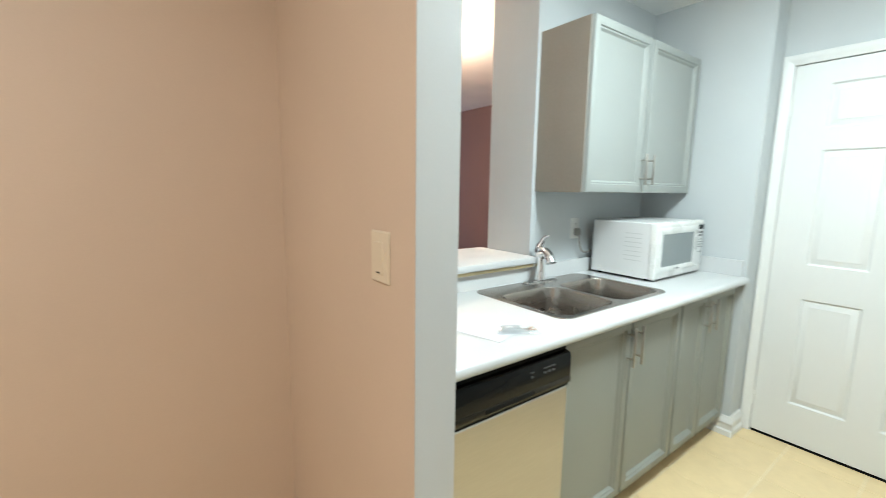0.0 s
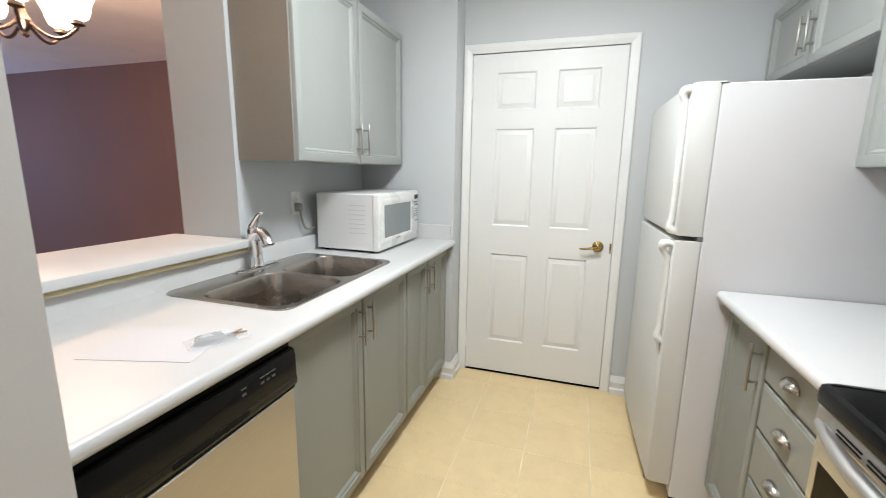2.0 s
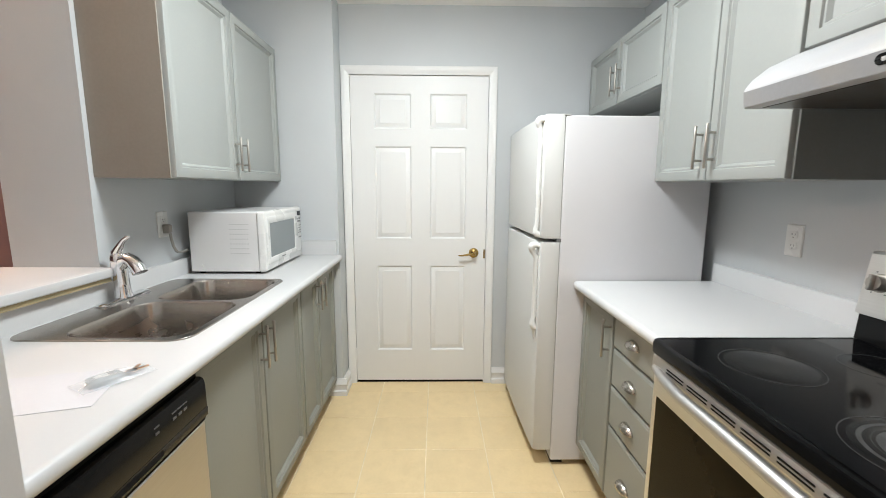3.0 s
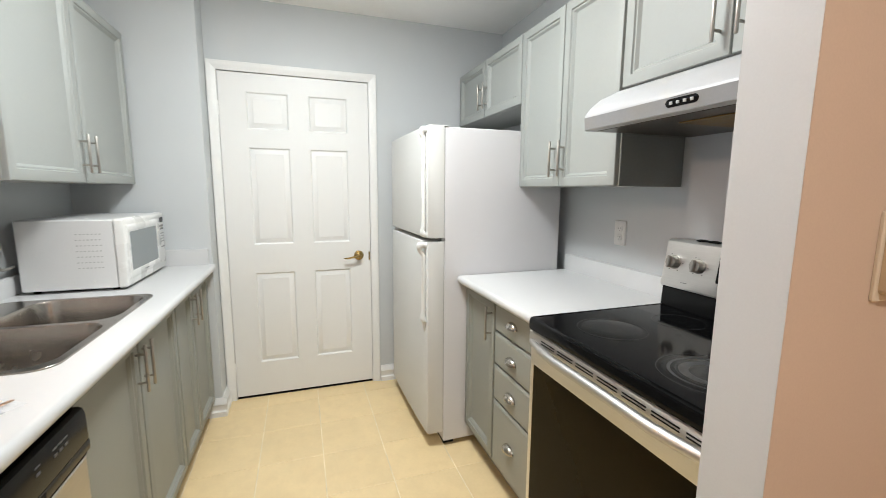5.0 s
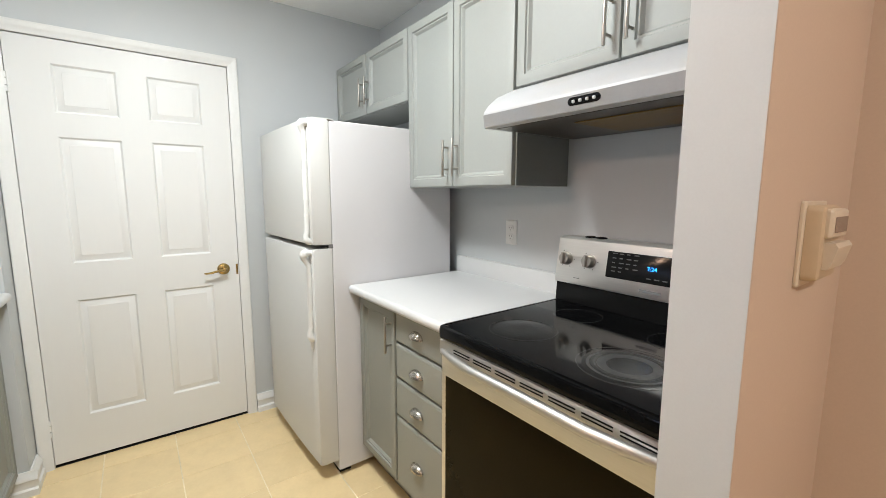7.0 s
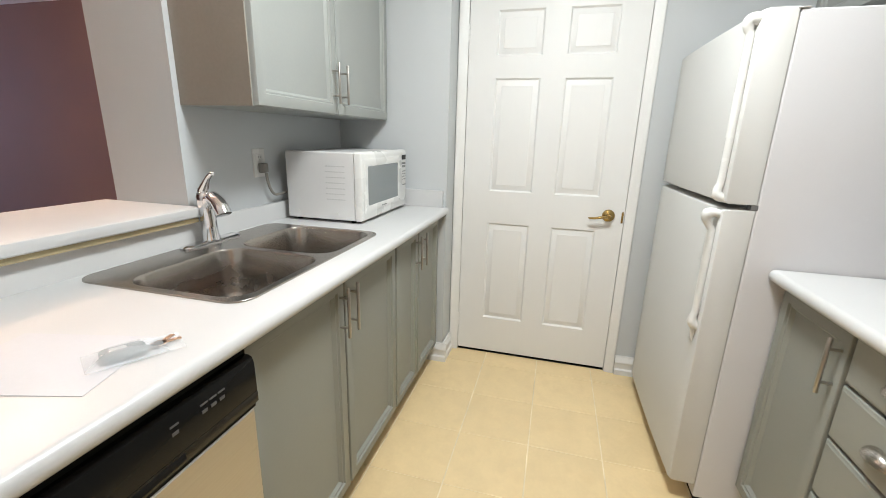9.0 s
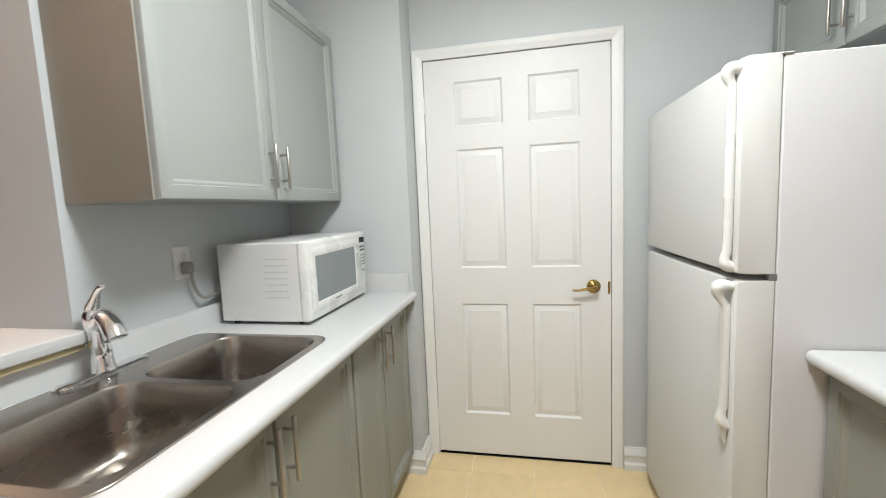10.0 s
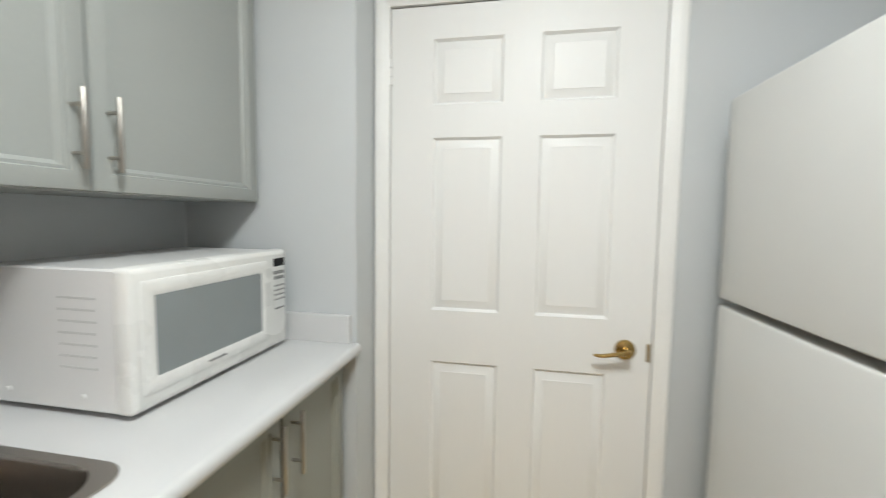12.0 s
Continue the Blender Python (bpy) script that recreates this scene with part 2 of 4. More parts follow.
def finish(bm, name, mat, origin, smooth=True, normals=True):
    if normals:
        bmesh.ops.recalc_face_normals(bm, faces=bm.faces)
    bmesh.ops.translate(bm, verts=bm.verts, vec=-Vector(origin))
    me = bpy.data.meshes.new(name)
    bm.to_mesh(me)
    bm.free()
    me.materials.append(mat)
    if smooth:
        me.polygons.foreach_set("use_smooth", [True] * len(me.polygons))
        me.set_sharp_from_angle(angle=radians(32))
    return me


def part(name, bm, mat, parent, label="", kind="", smooth=True):
    origin = ORIGIN[parent.name]
    ob = new(name, finish(bm, name, mat, origin, smooth))
    ob.parent = parent
    ORIGIN[ob.name] = origin
    return tagged(ob, label, kind=kind)


def thing(name, at, label, category, group="", kind=""):
    ob = new(name)
    ob.empty_display_size = 0.05
    ob.location = at
    ORIGIN[ob.name] = Vector(at)
    return tagged(ob, label, category, group, kind)


def solid(name, bm, mat, label, category, kind="", origin=(0, 0, 0), group=""):
    ob = new(name, finish(bm, name, mat, origin))
    ob.location = origin
    ORIGIN[ob.name] = Vector(origin)
    return tagged(ob, label, category, group, kind)


def B():
    return bmesh.new()


# ---- setting: plan in metres, x towards the closed door, y towards the sink ----
CEIL = 2.47
SINK_WALL, RANGE_WALL, DOOR_WALL, CHASE = 1.395, -1.138, 2.935, 2.765
RETURN = 0.768
DOOR_L, DOOR_R, DOOR_TOP = 0.712, -0.174, 2.058

bm = B()
box(bm, -2.4, 4.1, -1.4, 7.9, -0.15, -0.0018)
floor = solid("floor", bm, GROUT, "cream ceramic tile floor with tan grout", "floor", "structure")

bm = B()
box(bm, -2.4, 4.1, -1.4, 7.9, CEIL, CEIL + 0.12)
solid("ceiling", bm, CEILING, "flat white painted ceiling", "ceiling", "structure")


def prism(pts, z0, z1):
    b = B()
    extrude(b, pts, lambda x, y: Vector((x, y, z0)), lambda x, y: Vector((x, y, z1)))
    return b


# wall with the closed door: two sides and the piece over the opening
bm = B()
box(bm, DOOR_WALL, 3.06, RANGE_WALL - 0.12, DOOR_R - 0.012, -0.01, CEIL)
box(bm, DOOR_WALL, 3.06, DOOR_R - 0.012, DOOR_L + 0.012, DOOR_TOP + 0.012, CEIL)
box(bm, DOOR_WALL, 3.06, DOOR_L + 0.012, RETURN, -0.01, CEIL)
solid("wall_east", bm, GREY_WALL, "pale blue-grey painted wall around the closed door", "wall", "structure")
bm = prism([(CHASE, RETURN), (3.06, RETURN), (3.06, 1.76), (CHASE, 1.76)], -0.01, CEIL)
solid("wall_chase", bm, GREY_WALL, "pale blue-grey boxed-out wall at the counter's end", "wall", "structure")
bm = prism([(1.70, SINK_WALL), (CHASE, SINK_WALL), (CHASE, 1.70), (1.693, 1.70)], -0.01, CEIL)
solid("wall_north", bm, GREY_WALL, "pale blue-grey wall behind the microwave beside the opening", "wall", "structure")
bm = prism([(0.594, SINK_WALL), (1.70, SINK_WALL), (1.693, 1.70), (0.594, 1.70)], -0.01, 1.0275)
solid("wall_knee", bm, GREY_WALL, "low wall under the pass-through ledge", "wall", "structure")
bm = prism([(0.30, RANGE_WALL - 0.12), (DOOR_WALL, RANGE_WALL - 0.12), (DOOR_WALL, RANGE_WALL), (0.30, RANGE_WALL)], -0.01, CEIL)
solid("wall_south", bm, GREY_WALL, "pale blue-grey wall behind the range", "wall", "structure")


def stub_wall(n, hall, jamb, label):
    """Wall end beside the kitchen opening: grey paint on the jamb and kitchen side, beige skin on the hall side."""
    solid("wall_stub_%d" % n, jamb, GREY_WALL, label, "wall", "structure")
    solid("wall_hall_face_%d" % n, hall, BEIGE_WALL, "beige painted hall side of the kitchen's front wall", "wall", "structure")


stub_wall(1, prism([(0.494, 0.602), (0.4948, 0.602), (0.4828, 1.38), (0.482, 1.38)], -0.01, CEIL),
          prism([(0.4948, 0.601), (0.592, 0.599), (0.592, 1.90), (0.4828, 1.90), (0.4828, 1.38)], -0.01, CEIL),
          "pale grey painted wall end beside the kitchen counter")
stub_wall(2, prism([(0.448, -0.322), (0.4488, -0.322), (0.4418, -0.775), (0.441, -0.775)], -0.01, CEIL),
          prism([(0.4488, -0.3215), (0.547, -0.3245), (0.547, RANGE_WALL), (0.4418, RANGE_WALL), (0.4418, -0.775)], -0.01, CEIL),
          "pale grey painted wall end beside the range")
for n, pts in enumerate((
        [(-2.3, 1.38), (0.482, 1.38), (0.482, 1.48), (-2.3, 1.48)],
        [(-2.3, -0.895), (0.441, -0.895), (0.441, -0.775), (-2.3, -0.775)],
        [(-2.4, -0.895), (-2.3, -0.895), (-2.3, 1.48), (-2.4, 1.48)])):
    solid("wall_hall_%d" % (n + 1), prism(pts, -0.01, CEIL), BEIGE_WALL, "beige painted hall wall", "wall", "structure")

# the darker room beyond the pass-through, with one window on its far side
solid("wall_living_east", prism([(3.87, 1.76), (4.0, 1.76), (4.0, 7.8), (3.87, 7.8)], -0.01, CEIL), DIMMED_WALL,
      "wall of the room beyond, its dim light put into a brown-mauve colour", "wall", "structure")
solid("wall_living_south", prism([(CHASE, 1.761), (3.87, 1.761), (3.87, 1.86), (CHASE, 1.86)], -0.01, CEIL), DIMMED_WALL,
      "wall of the room beyond, its dim light put into a brown-mauve colour", "wall", "structure")
solid("wall_living_west", prism([(-2.4, 1.481), (-2.3, 1.481), (-2.3, 7.8), (-2.4, 7.8)], -0.01, CEIL), DIMMED_WALL,
      "wall of the room beyond, its dim light put into a brown-mauve colour", "wall", "structure")
bm = B()
box(bm, -2.4, 1.6, 7.8, 7.9, -0.01, CEIL)
box(bm, 3.2, 4.0, 7.8, 7.9, -0.01, CEIL)
box(bm, 1.6, 3.2, 7.8, 7.9, -0.01, 0.8)
box(bm, 1.6, 3.2, 7.8, 7.9, 2.1, CEIL)
solid("wall_living_north", bm, DIMMED_WALL, "dim wall with a window opening in the room beyond", "wall", "structure")

# baseboards with a stepped cap
BOARD = [(0, 0), (0.026, 0), (0.026, 0.030), (0.018, 0.038), (0.0175, 0.068), (0.021, 0.074), (0.019, 0.086), (0.010, 0.097), (0.007, 0.112), (0, 0.112)]


def baseboard(name, along):
    b = B()
    for a0, a1, place in along:
        extrude(b, BOARD, lambda d, z: place(a0, d, z), lambda d, z: place(a1, d, z))
    solid(name, b, TRIM, "white painted baseboard with a moulded cap", "baseboard", "structure")


baseboard("baseboard_1", [(RETURN - 0.0265, 0.87, lambda a, d, z: Vector((CHASE - 0.0005 - d, a, z)))])
baseboard("baseboard_2", [(CHASE - 0.0005, DOOR_WALL - 0.022, lambda a, d, z: Vector((a, RETURN - 0.0005 - d, z)))])
baseboard("baseboard_3", [(-0.40, DOOR_R - 0.0545, lambda a, d, z: Vector((DOOR_WALL - 0.0005 - d, a, z)))])

# ---- closed door with its casing ----
bm = B()
CASE = [(0, 0), (0.052, 0), (0.052, 0.013), (0.048, 0.0155), (0.030, 0.0150), (0.022, 0.0115), (0.006, 0.010), (0, 0.007)]
for y, s in ((DOOR_L, 1), (DOOR_R, -1)):
    extrude(bm, CASE, lambda d, w: Vector((DOOR_WALL - w, y + s * d, 0)), lambda d, w: Vector((DOOR_WALL - w, y + s * d, DOOR_TOP + d)))
extrude(bm, CASE, lambda d, w: Vector((DOOR_WALL - w, DOOR_R - d, DOOR_TOP + d)), lambda d, w: Vector((DOOR_WALL - w, DOOR_L + d, DOOR_TOP + d)))
solid("trim_door_casing", bm, TRIM, "white moulded door casing", "trim", "structure")
bm = B()
for y0, y1 in ((DOOR_L, DOOR_L + 0.012), (DOOR_R - 0.012, DOOR_R)):
    box(bm, DOOR_WALL + 0.001, 3.06, y0, y1, 0, DOOR_TOP)
box(bm, DOOR_WALL + 0.001, 3.06, DOOR_R - 0.012, DOOR_L + 0.012, DOOR_TOP, DOOR_TOP + 0.012)
box(bm, 2.992, 3.004, DOOR_R, DOOR_L, 0.0, DOOR_TOP)
solid("trim_door_jamb", bm, TRIM, "white painted door jamb", "trim", "structure")

door = thing("door_1", (2.95, 0.27, 0.0), "closed white six-panel door with a brass lever", "door", kind="structure")
LEAF = 2.9385
cols = ((0.201, -0.035), (0.560, 0.323))
rows_z = ((0.238, 0.833), (1.018, 1.618), (1.728, 1.946))
ys = [DOOR_R + 0.0025, -0.035, 0.201, 0.323, 0.560, DOOR_L - 0.0025]
zs = [0.016, 0.238, 0.833, 1.018, 1.618, 1.728, 1.946, DOOR_TOP - 0.004]
bm = B()
grid = [[bm.verts.new((LEAF, y, z)) for z in zs] for y in ys]
for i in range(5):
    for j in range(7):
        if not (i in (1, 3) and j in (1, 3, 5)):
            bm.faces.new((grid[i][j], grid[i + 1][j], grid[i + 1][j + 1], grid[i][j + 1]))
edge = [(ys[0], zs[0]), (ys[-1], zs[0]), (ys[-1], zs[-1]), (ys[0], zs[-1])]
back = [bm.verts.new((LEAF + 0.036, y, z)) for y, z in edge]
rim = [bm.verts.new((LEAF, y, z)) for y, z in edge]
bridge(bm, rim, back)
bm.faces.new(back)
part("leaf", bm, DOOR, door)
for y1, y0 in cols:
    for z0, z1 in rows_z:
        bm = B()
        loft(bm, front_west(LEAF), y0, y1, z0, z1, [(0, 0), (0.001, -0.001), (0.008, -0.0096), (0.010, -0.0102), (0.035, -0.0022), (0.0368, -0.0004)], caps=(False, True))
        part("panel", bm, DOOR, door)
for z0 in (0.168, 1.800):
    bm = B()
    for k in range(3):
        lathe(bm, pose(LEAF - 0.004, DOOR_L - 0.001, z0 + 0.029 * k), [(0.0045, 0), (0.006, 0.001), (0.006, 0.026), (0.0045, 0.027)], 12)
    box(bm, LEAF - 0.002, LEAF + 0.0005, DOOR_L - 0.012, DOOR_L - 0.004, z0, z0 + 0.086)
    part("hinge", bm, TRIM, door, "white painted butt hinge")
bm = B()
HY, HZ = -0.092, 0.922
lathe(bm, pose(LEAF, HY, HZ, 0, -90, 0), [(0.033, 0), (0.033, 0.004), (0.030, 0.009), (0.020, 0.012), (0.013, 0.014), (0.011, 0.040), (0.013, 0.046), (0.010, 0.056), (0.003, 0.058)], 28)
lever = part("rosette", bm, BRASS, door, "round aged brass rosette")
bm = B()
tube(bm, [(LEAF - 0.046, HY - 0.004, HZ), (LEAF - 0.050, HY + 0.02, HZ - 0.001), (LEAF - 0.051, HY + 0.05, HZ - 0.006), (LEAF - 0.050, HY + 0.075, HZ - 0.011), (LEAF - 0.047, HY + 0.095, HZ - 0.012), (LEAF - 0.043, HY + 0.104, HZ - 0.011)],
     [0.010, 0.010, 0.009, 0.008, 0.007, 0.004], 12, 0.75)
part("lever", bm, BRASS, lever, "curved aged brass lever")
bm = B()
loft(bm, front_west(LEAF), DOOR_R + 0.006, DOOR_R + 0.016, 0.885, 0.945, [(0, 0), (0, 0.0015), (0.001, 0.002)])
part("latch_plate", bm, BRASS, door, "small brass latch plate")
# Black strip laid in the gap below the leaf in place of its shade.
bm = B()
box(bm, 2.941, 2.985, DOOR_R + 0.001, DOOR_L - 0.001, -0.011, 0.004)
part("sill_gap", bm, BLACK_MATTE, door, "black strip for the shade in the gap under the door")


# ---- cabinets ----
def cabinet_door(parent, place, u0, u1, v0, v1, handle=None, rail=0.052, paint=None):
    """Painted door: frame with a beaded inner edge, a sunk flat panel and a bar handle at (u, v0, v1)."""
    T, paint = 0.020, paint or CABINET
    b = B()
    loft(b, place, u0, u1, v0, v1, [(0, 0), (0, T - 0.004), (0.0015, T - 0.0012), (0.004, T), (rail - 0.015, T), (rail - 0.012, T - 0.0065),
                                    (rail - 0.006, T - 0.0060), (rail - 0.002, T - 0.0105), (rail + 0.003, T - 0.0166)], caps=(True, False))
    leaf = part("door", b, paint, parent)
    b = B()
    loft(b, place, u0 + rail + 0.002, u1 - rail - 0.002, v0 + rail + 0.002, v1 - rail - 0.002, [(0, 0.001), (0, T - 0.0164)])
    part("panel", b, paint, leaf)
    if handle:
        u, h0, h1 = handle
        b = B()
        tube(b, [place(u, h0, T + 0.030), place(u, h0 + 0.002, T + 0.030), place(u, h1 - 0.002, T + 0.030), place(u, h1, T + 0.030)], [0.0042, 0.0053, 0.0053, 0.0042], 12)
        for v in (h0 + (h1 - h0) * 0.2, h1 - (h1 - h0) * 0.2):
            tube(b, [place(u, v, T - 0.001), place(u, v, T + 0.030)], 0.0042, 10)
        part("handle", b, NICKEL, leaf, "brushed nickel bar handle")
    return leaf


def cabinet(name, label, place, u0, u1, v0, v1, depth, base, group, side_mat=None):
    """Carcass with an open front recess line behind its doors."""
    ob = thing(name, base, label, "cabinet", group)
    b = B()
    loft(b, place, u0, u1, v0, v1, [(0, -depth), (0, -0.001), (0.001, 0)])
    part("body", b, side_mat or CABINET, ob)
    return ob


L = front_left(0.820)
BASES = "kitchen base cabinets"
c = cabinet("base_cabinet", "sage-grey two-door sink base cabinet under the white counter, darkened for dim light", L, 1.222, 2.098, 0.10, 0.735, 0.56, (1.66, 1.1, 0), BASES, BASE_DIMMED)
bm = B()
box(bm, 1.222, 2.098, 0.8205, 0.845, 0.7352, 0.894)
part("top_rail", bm, BASE_DIMMED, c)
cabinet_door(c, L, 1.230, 1.657, 0.115, 0.885, (1.632, 0.70, 0.862), paint=BASE_DIMMED)
cabinet_door(c, L, 1.667, 2.092, 0.115, 0.885, (1.694, 0.70, 0.862), paint=BASE_DIMMED)
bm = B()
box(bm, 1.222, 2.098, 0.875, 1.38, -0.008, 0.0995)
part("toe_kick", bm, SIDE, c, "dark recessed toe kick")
c = cabinet("base_cabinet", "narrow sage-grey two-door base cabinet beside the door wall, darkened for dim light", L, 2.0985, 2.745, 0.10, 0.894, 0.56, (2.42, 1.1, 0), BASES, BASE_DIMMED)
cabinet_door(c, L, 2.106, 2.383, 0.115, 0.885, (2.352, 0.70, 0.862), paint=BASE_DIMMED)
cabinet_door(c, L, 2.393, 2.735, 0.115, 0.885, (2.432, 0.70, 0.862), paint=BASE_DIMMED)
bm = B()
box(bm, 2.0985, 2.745, 0.875, 1.38, -0.008, 0.0995)
part("toe_kick", bm, SIDE, c, "dark recessed toe kick")

R = front_right(-0.540)
c = cabinet("base_cabinet", "sage-grey base cabinet with one door and four drawers, darkened for dim light", R, 1.322, 2.036, 0.10, 0.894, 0.58, (1.68, -0.84, 0), BASES, BASE_DIMMED)
cabinet_door(c, R, 1.706, 2.030, 0.13, 0.885, (1.728, 0.70, 0.855), paint=BASE_DIMMED)
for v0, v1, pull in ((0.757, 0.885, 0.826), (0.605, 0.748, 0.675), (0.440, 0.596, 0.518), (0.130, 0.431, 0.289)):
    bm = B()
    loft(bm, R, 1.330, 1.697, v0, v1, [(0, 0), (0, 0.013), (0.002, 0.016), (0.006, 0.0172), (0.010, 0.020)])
    d = part("drawer", bm, BASE_DIMMED, c)
    bm = B()
    cu, n = 1.532, 14
    loops = []
    for k in range(8):
        th = radians(90 * k / 7)
        loops.append([bm.verts.new(R(cu - 0.041 * math.cos(t), pull - 0.012 + 0.028 * math.sin(t) * math.cos(th), 0.0205 + 0.027 * math.sin(t) * math.sin(th))) for t in (math.pi * (0.03 + 0.94 * j / n) for j in range(n + 1))])
    for a, b2 in zip(loops, loops[1:]):
        for j in range(n):
            bm.faces.new((a[j], a[j + 1], b2[j + 1], b2[j]))
    bmesh.ops.solidify(bm, geom=bm.faces[:], thickness=0.002)
    loft(bm, R, cu - 0.038, cu + 0.038, pull - 0.014, pull - 0.011, [(0, 0.0195), (0, 0.024)])
    part("cup_pull", bm, PULL, d, "brushed nickel cup pull")
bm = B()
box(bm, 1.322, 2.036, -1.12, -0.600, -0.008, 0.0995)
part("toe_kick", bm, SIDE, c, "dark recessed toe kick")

WALLS = "kitchen wall cabinets"
U = front_left(1.120)
c = cabinet("wall_cabinet", "sage-grey two-door wall cabinet with a taupe side", U, 1.724, 2.762, 1.386, 2.145, 0.2745, (2.2, 1.25, 1.386), WALLS)
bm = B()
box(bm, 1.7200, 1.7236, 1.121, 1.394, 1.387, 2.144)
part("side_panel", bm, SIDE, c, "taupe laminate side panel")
cabinet_door(c, U, 1.725, 2.212, 1.388, 2.143, (2.180, 1.428, 1.582))
cabinet_door(c, U, 2.220, 2.745, 1.388, 2.143, (2.252, 1.428, 1.582))
V = front_right(-0.835)
c = cabinet("wall_cabinet", "sage-grey two-door wall cabinet over the counter", V, 1.346, 2.056, 1.386, 2.148, 0.302, (1.7, -1.0, 1.386), WALLS)
cabinet_door(c, V, 1.701, 2.052, 1.388, 2.146, (1.731, 1.430, 1.585))
cabinet_door(c, V, 1.350, 1.695, 1.388, 2.146, (1.664, 1.430, 1.585))
# Side next to the hood: its shade is put into a darker grey.
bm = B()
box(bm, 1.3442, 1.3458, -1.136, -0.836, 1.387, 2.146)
part("side_panel", bm, SHADED_SIDE, c, "grey side panel darkened for the hood's shade")
c = cabinet("wall_cabinet", "short sage-grey two-door wall cabinet over the refrigerator", V, 2.058, 2.930, 1.808, 2.148, 0.302, (2.5, -1.0, 1.808), WALLS)
cabinet_door(c, V, 2.062, 2.505, 1.810, 2.146, (2.474, 1.855, 2.010))
cabinet_door(c, V, 2.511, 2.926, 1.810, 2.146, (2.542, 1.855, 2.010))
c = cabinet("wall_cabinet", "short sage-grey two-door wall cabinet over the range hood", V, 0.552, 1.3438, 1.722, 2.148, 0.302, (0.94, -1.0, 1.722), WALLS)
cabinet_door(c, V, 0.949, 1.338, 1.728, 2.146, (0.980, 1.765, 1.920))
cabinet_door(c, V, 0.556, 0.943, 1.728, 2.146, (0.913, 1.765, 1.920))

# ---- counters ----
TOP = 0.935


def counter_profile(front, back, out):
    """Post-formed front edge: rounded nose, outline in (y, z)."""
    s = 1 if out < 0 else -1
    pts = [(back, TOP - 0.038), (front + s * 0.012, TOP - 0.038)]
    for k in range(9):
        a = radians(180 * k / 8)
        pts.append((front + s * (0.016 - 0.016 * math.sin(a)), TOP - 0.019 - 0.019 * math.cos(a)))
    pts += [(back, TOP)]
    return pts


counter = thing("countertop", (1.6, 1.1, TOP), "white laminate countertop with a rounded front edge and backsplash", "countertop")
bm = B()
extrude(bm, counter_profile(0.750, 0.870, -1), lambda y, z: Vector((0.594, y, z)), lambda y, z: Vector((2.763, y, z)))
part("front_edge", bm, COUNTER, counter)
bm = B()
gx, gy = (0.594, 1.296, 2.048, 2.763), (0.870, 1.330, 1.374)
deck = [[[bm.verts.new((x, y, z)) for z in (TOP - 0.038, TOP)] for y in gy] for x in gx]
for i in range(3):
    for j in range(2):
        q = [deck[i][j], deck[i + 1][j], deck[i + 1][j + 1], deck[i][j + 1]]
        if (i, j) == (1, 0):
            for a, b2 in zip(q, q[1:] + q[:1]):
                bm.faces.new((a[0], b2[0], b2[1], a[1]))
        else:
            bm.faces.new([v[1] for v in q])
            bm.faces.new([v[0] for v in q][::-1])
part("slab", bm, COUNTER, counter)
bm = B()
extrude(bm, [(1.3742, TOP - 0.03), (1.3742, 1.0045), (1.3765, 1.009), (1.381, 1.0105), (1.3945, 1.0105), (1.3945, TOP - 0.03)],
        lambda y, z: Vector((0.594, y, z)), lambda y, z: Vector((2.7448, y, z)))
part("backsplash", bm, COUNTER, counter)
bm = B()
loft(bm, up(TOP + 0.0005), 2.745, 2.7645, 0.784, 1.3945, [(0, 0), (0, 0.088), (0.002, 0.0905)])
part("side_splash", bm, COUNTER, counter)

bm = B()
extrude(bm, counter_profile(-0.472, -1.114, 1), lambda y, z: Vector((1.316, y, z)), lambda y, z: Vector((2.038, y, z)))
counter2 = thing("countertop", (1.68, -0.8, TOP), "short white laminate countertop beside the range", "countertop")
part("slab", bm, COUNTER, counter2)
bm = B()
extrude(bm, [(-1.1142, TOP - 0.03), (-1.1142, 1.014), (-1.1165, 1.0185), (-1.121, 1.020), (-1.1375, 1.020), (-1.1375, TOP - 0.03)],
        lambda y, z: Vector((1.316, y, z)), lambda y, z: Vector((2.038, y, z)))
part("backsplash", bm, COUNTER, counter2)

ledge = thing("pass_through_ledge", (1.1, 1.57, 1.0284), "white laminate ledge on the pass-through wall", "ledge")
bm = B()
loft(bm, up(1.0284), 0.594, 1.698, 1.336, 1.76, [(0.006, 0), (0.001, 0.004), (0, 0.012), (0, 0.024), (0.002, 0.031), (0.008, 0.0345)], 0.02)
part("top", bm, COUNTER, ledge)
bm = B()
box(bm, 0.596, 1.690, 1.3500, 1.3944, 1.0112, 1.0282)
part("core_edge", bm, RAW_BOARD, ledge, "raw tan board edge under the ledge")

# ---- sink and tap ----
sink = thing("sink", (1.67, 1.12, TOP), "double-bowl stainless steel sink set in the counter", "sink")
bm = B()
SX0, SX1, SY0, SY1, RIM = 1.284, 2.058, 0.848, 1.354, TOP + 0.0045
outer = loft(bm, up(0), SX0, SX1, SY0, SY1, [(0, TOP + 0.0004), (0.0006, RIM - 0.0008), (0.0016, RIM)], 0.055, 8, caps=(False, False))[-1]
bowls = []
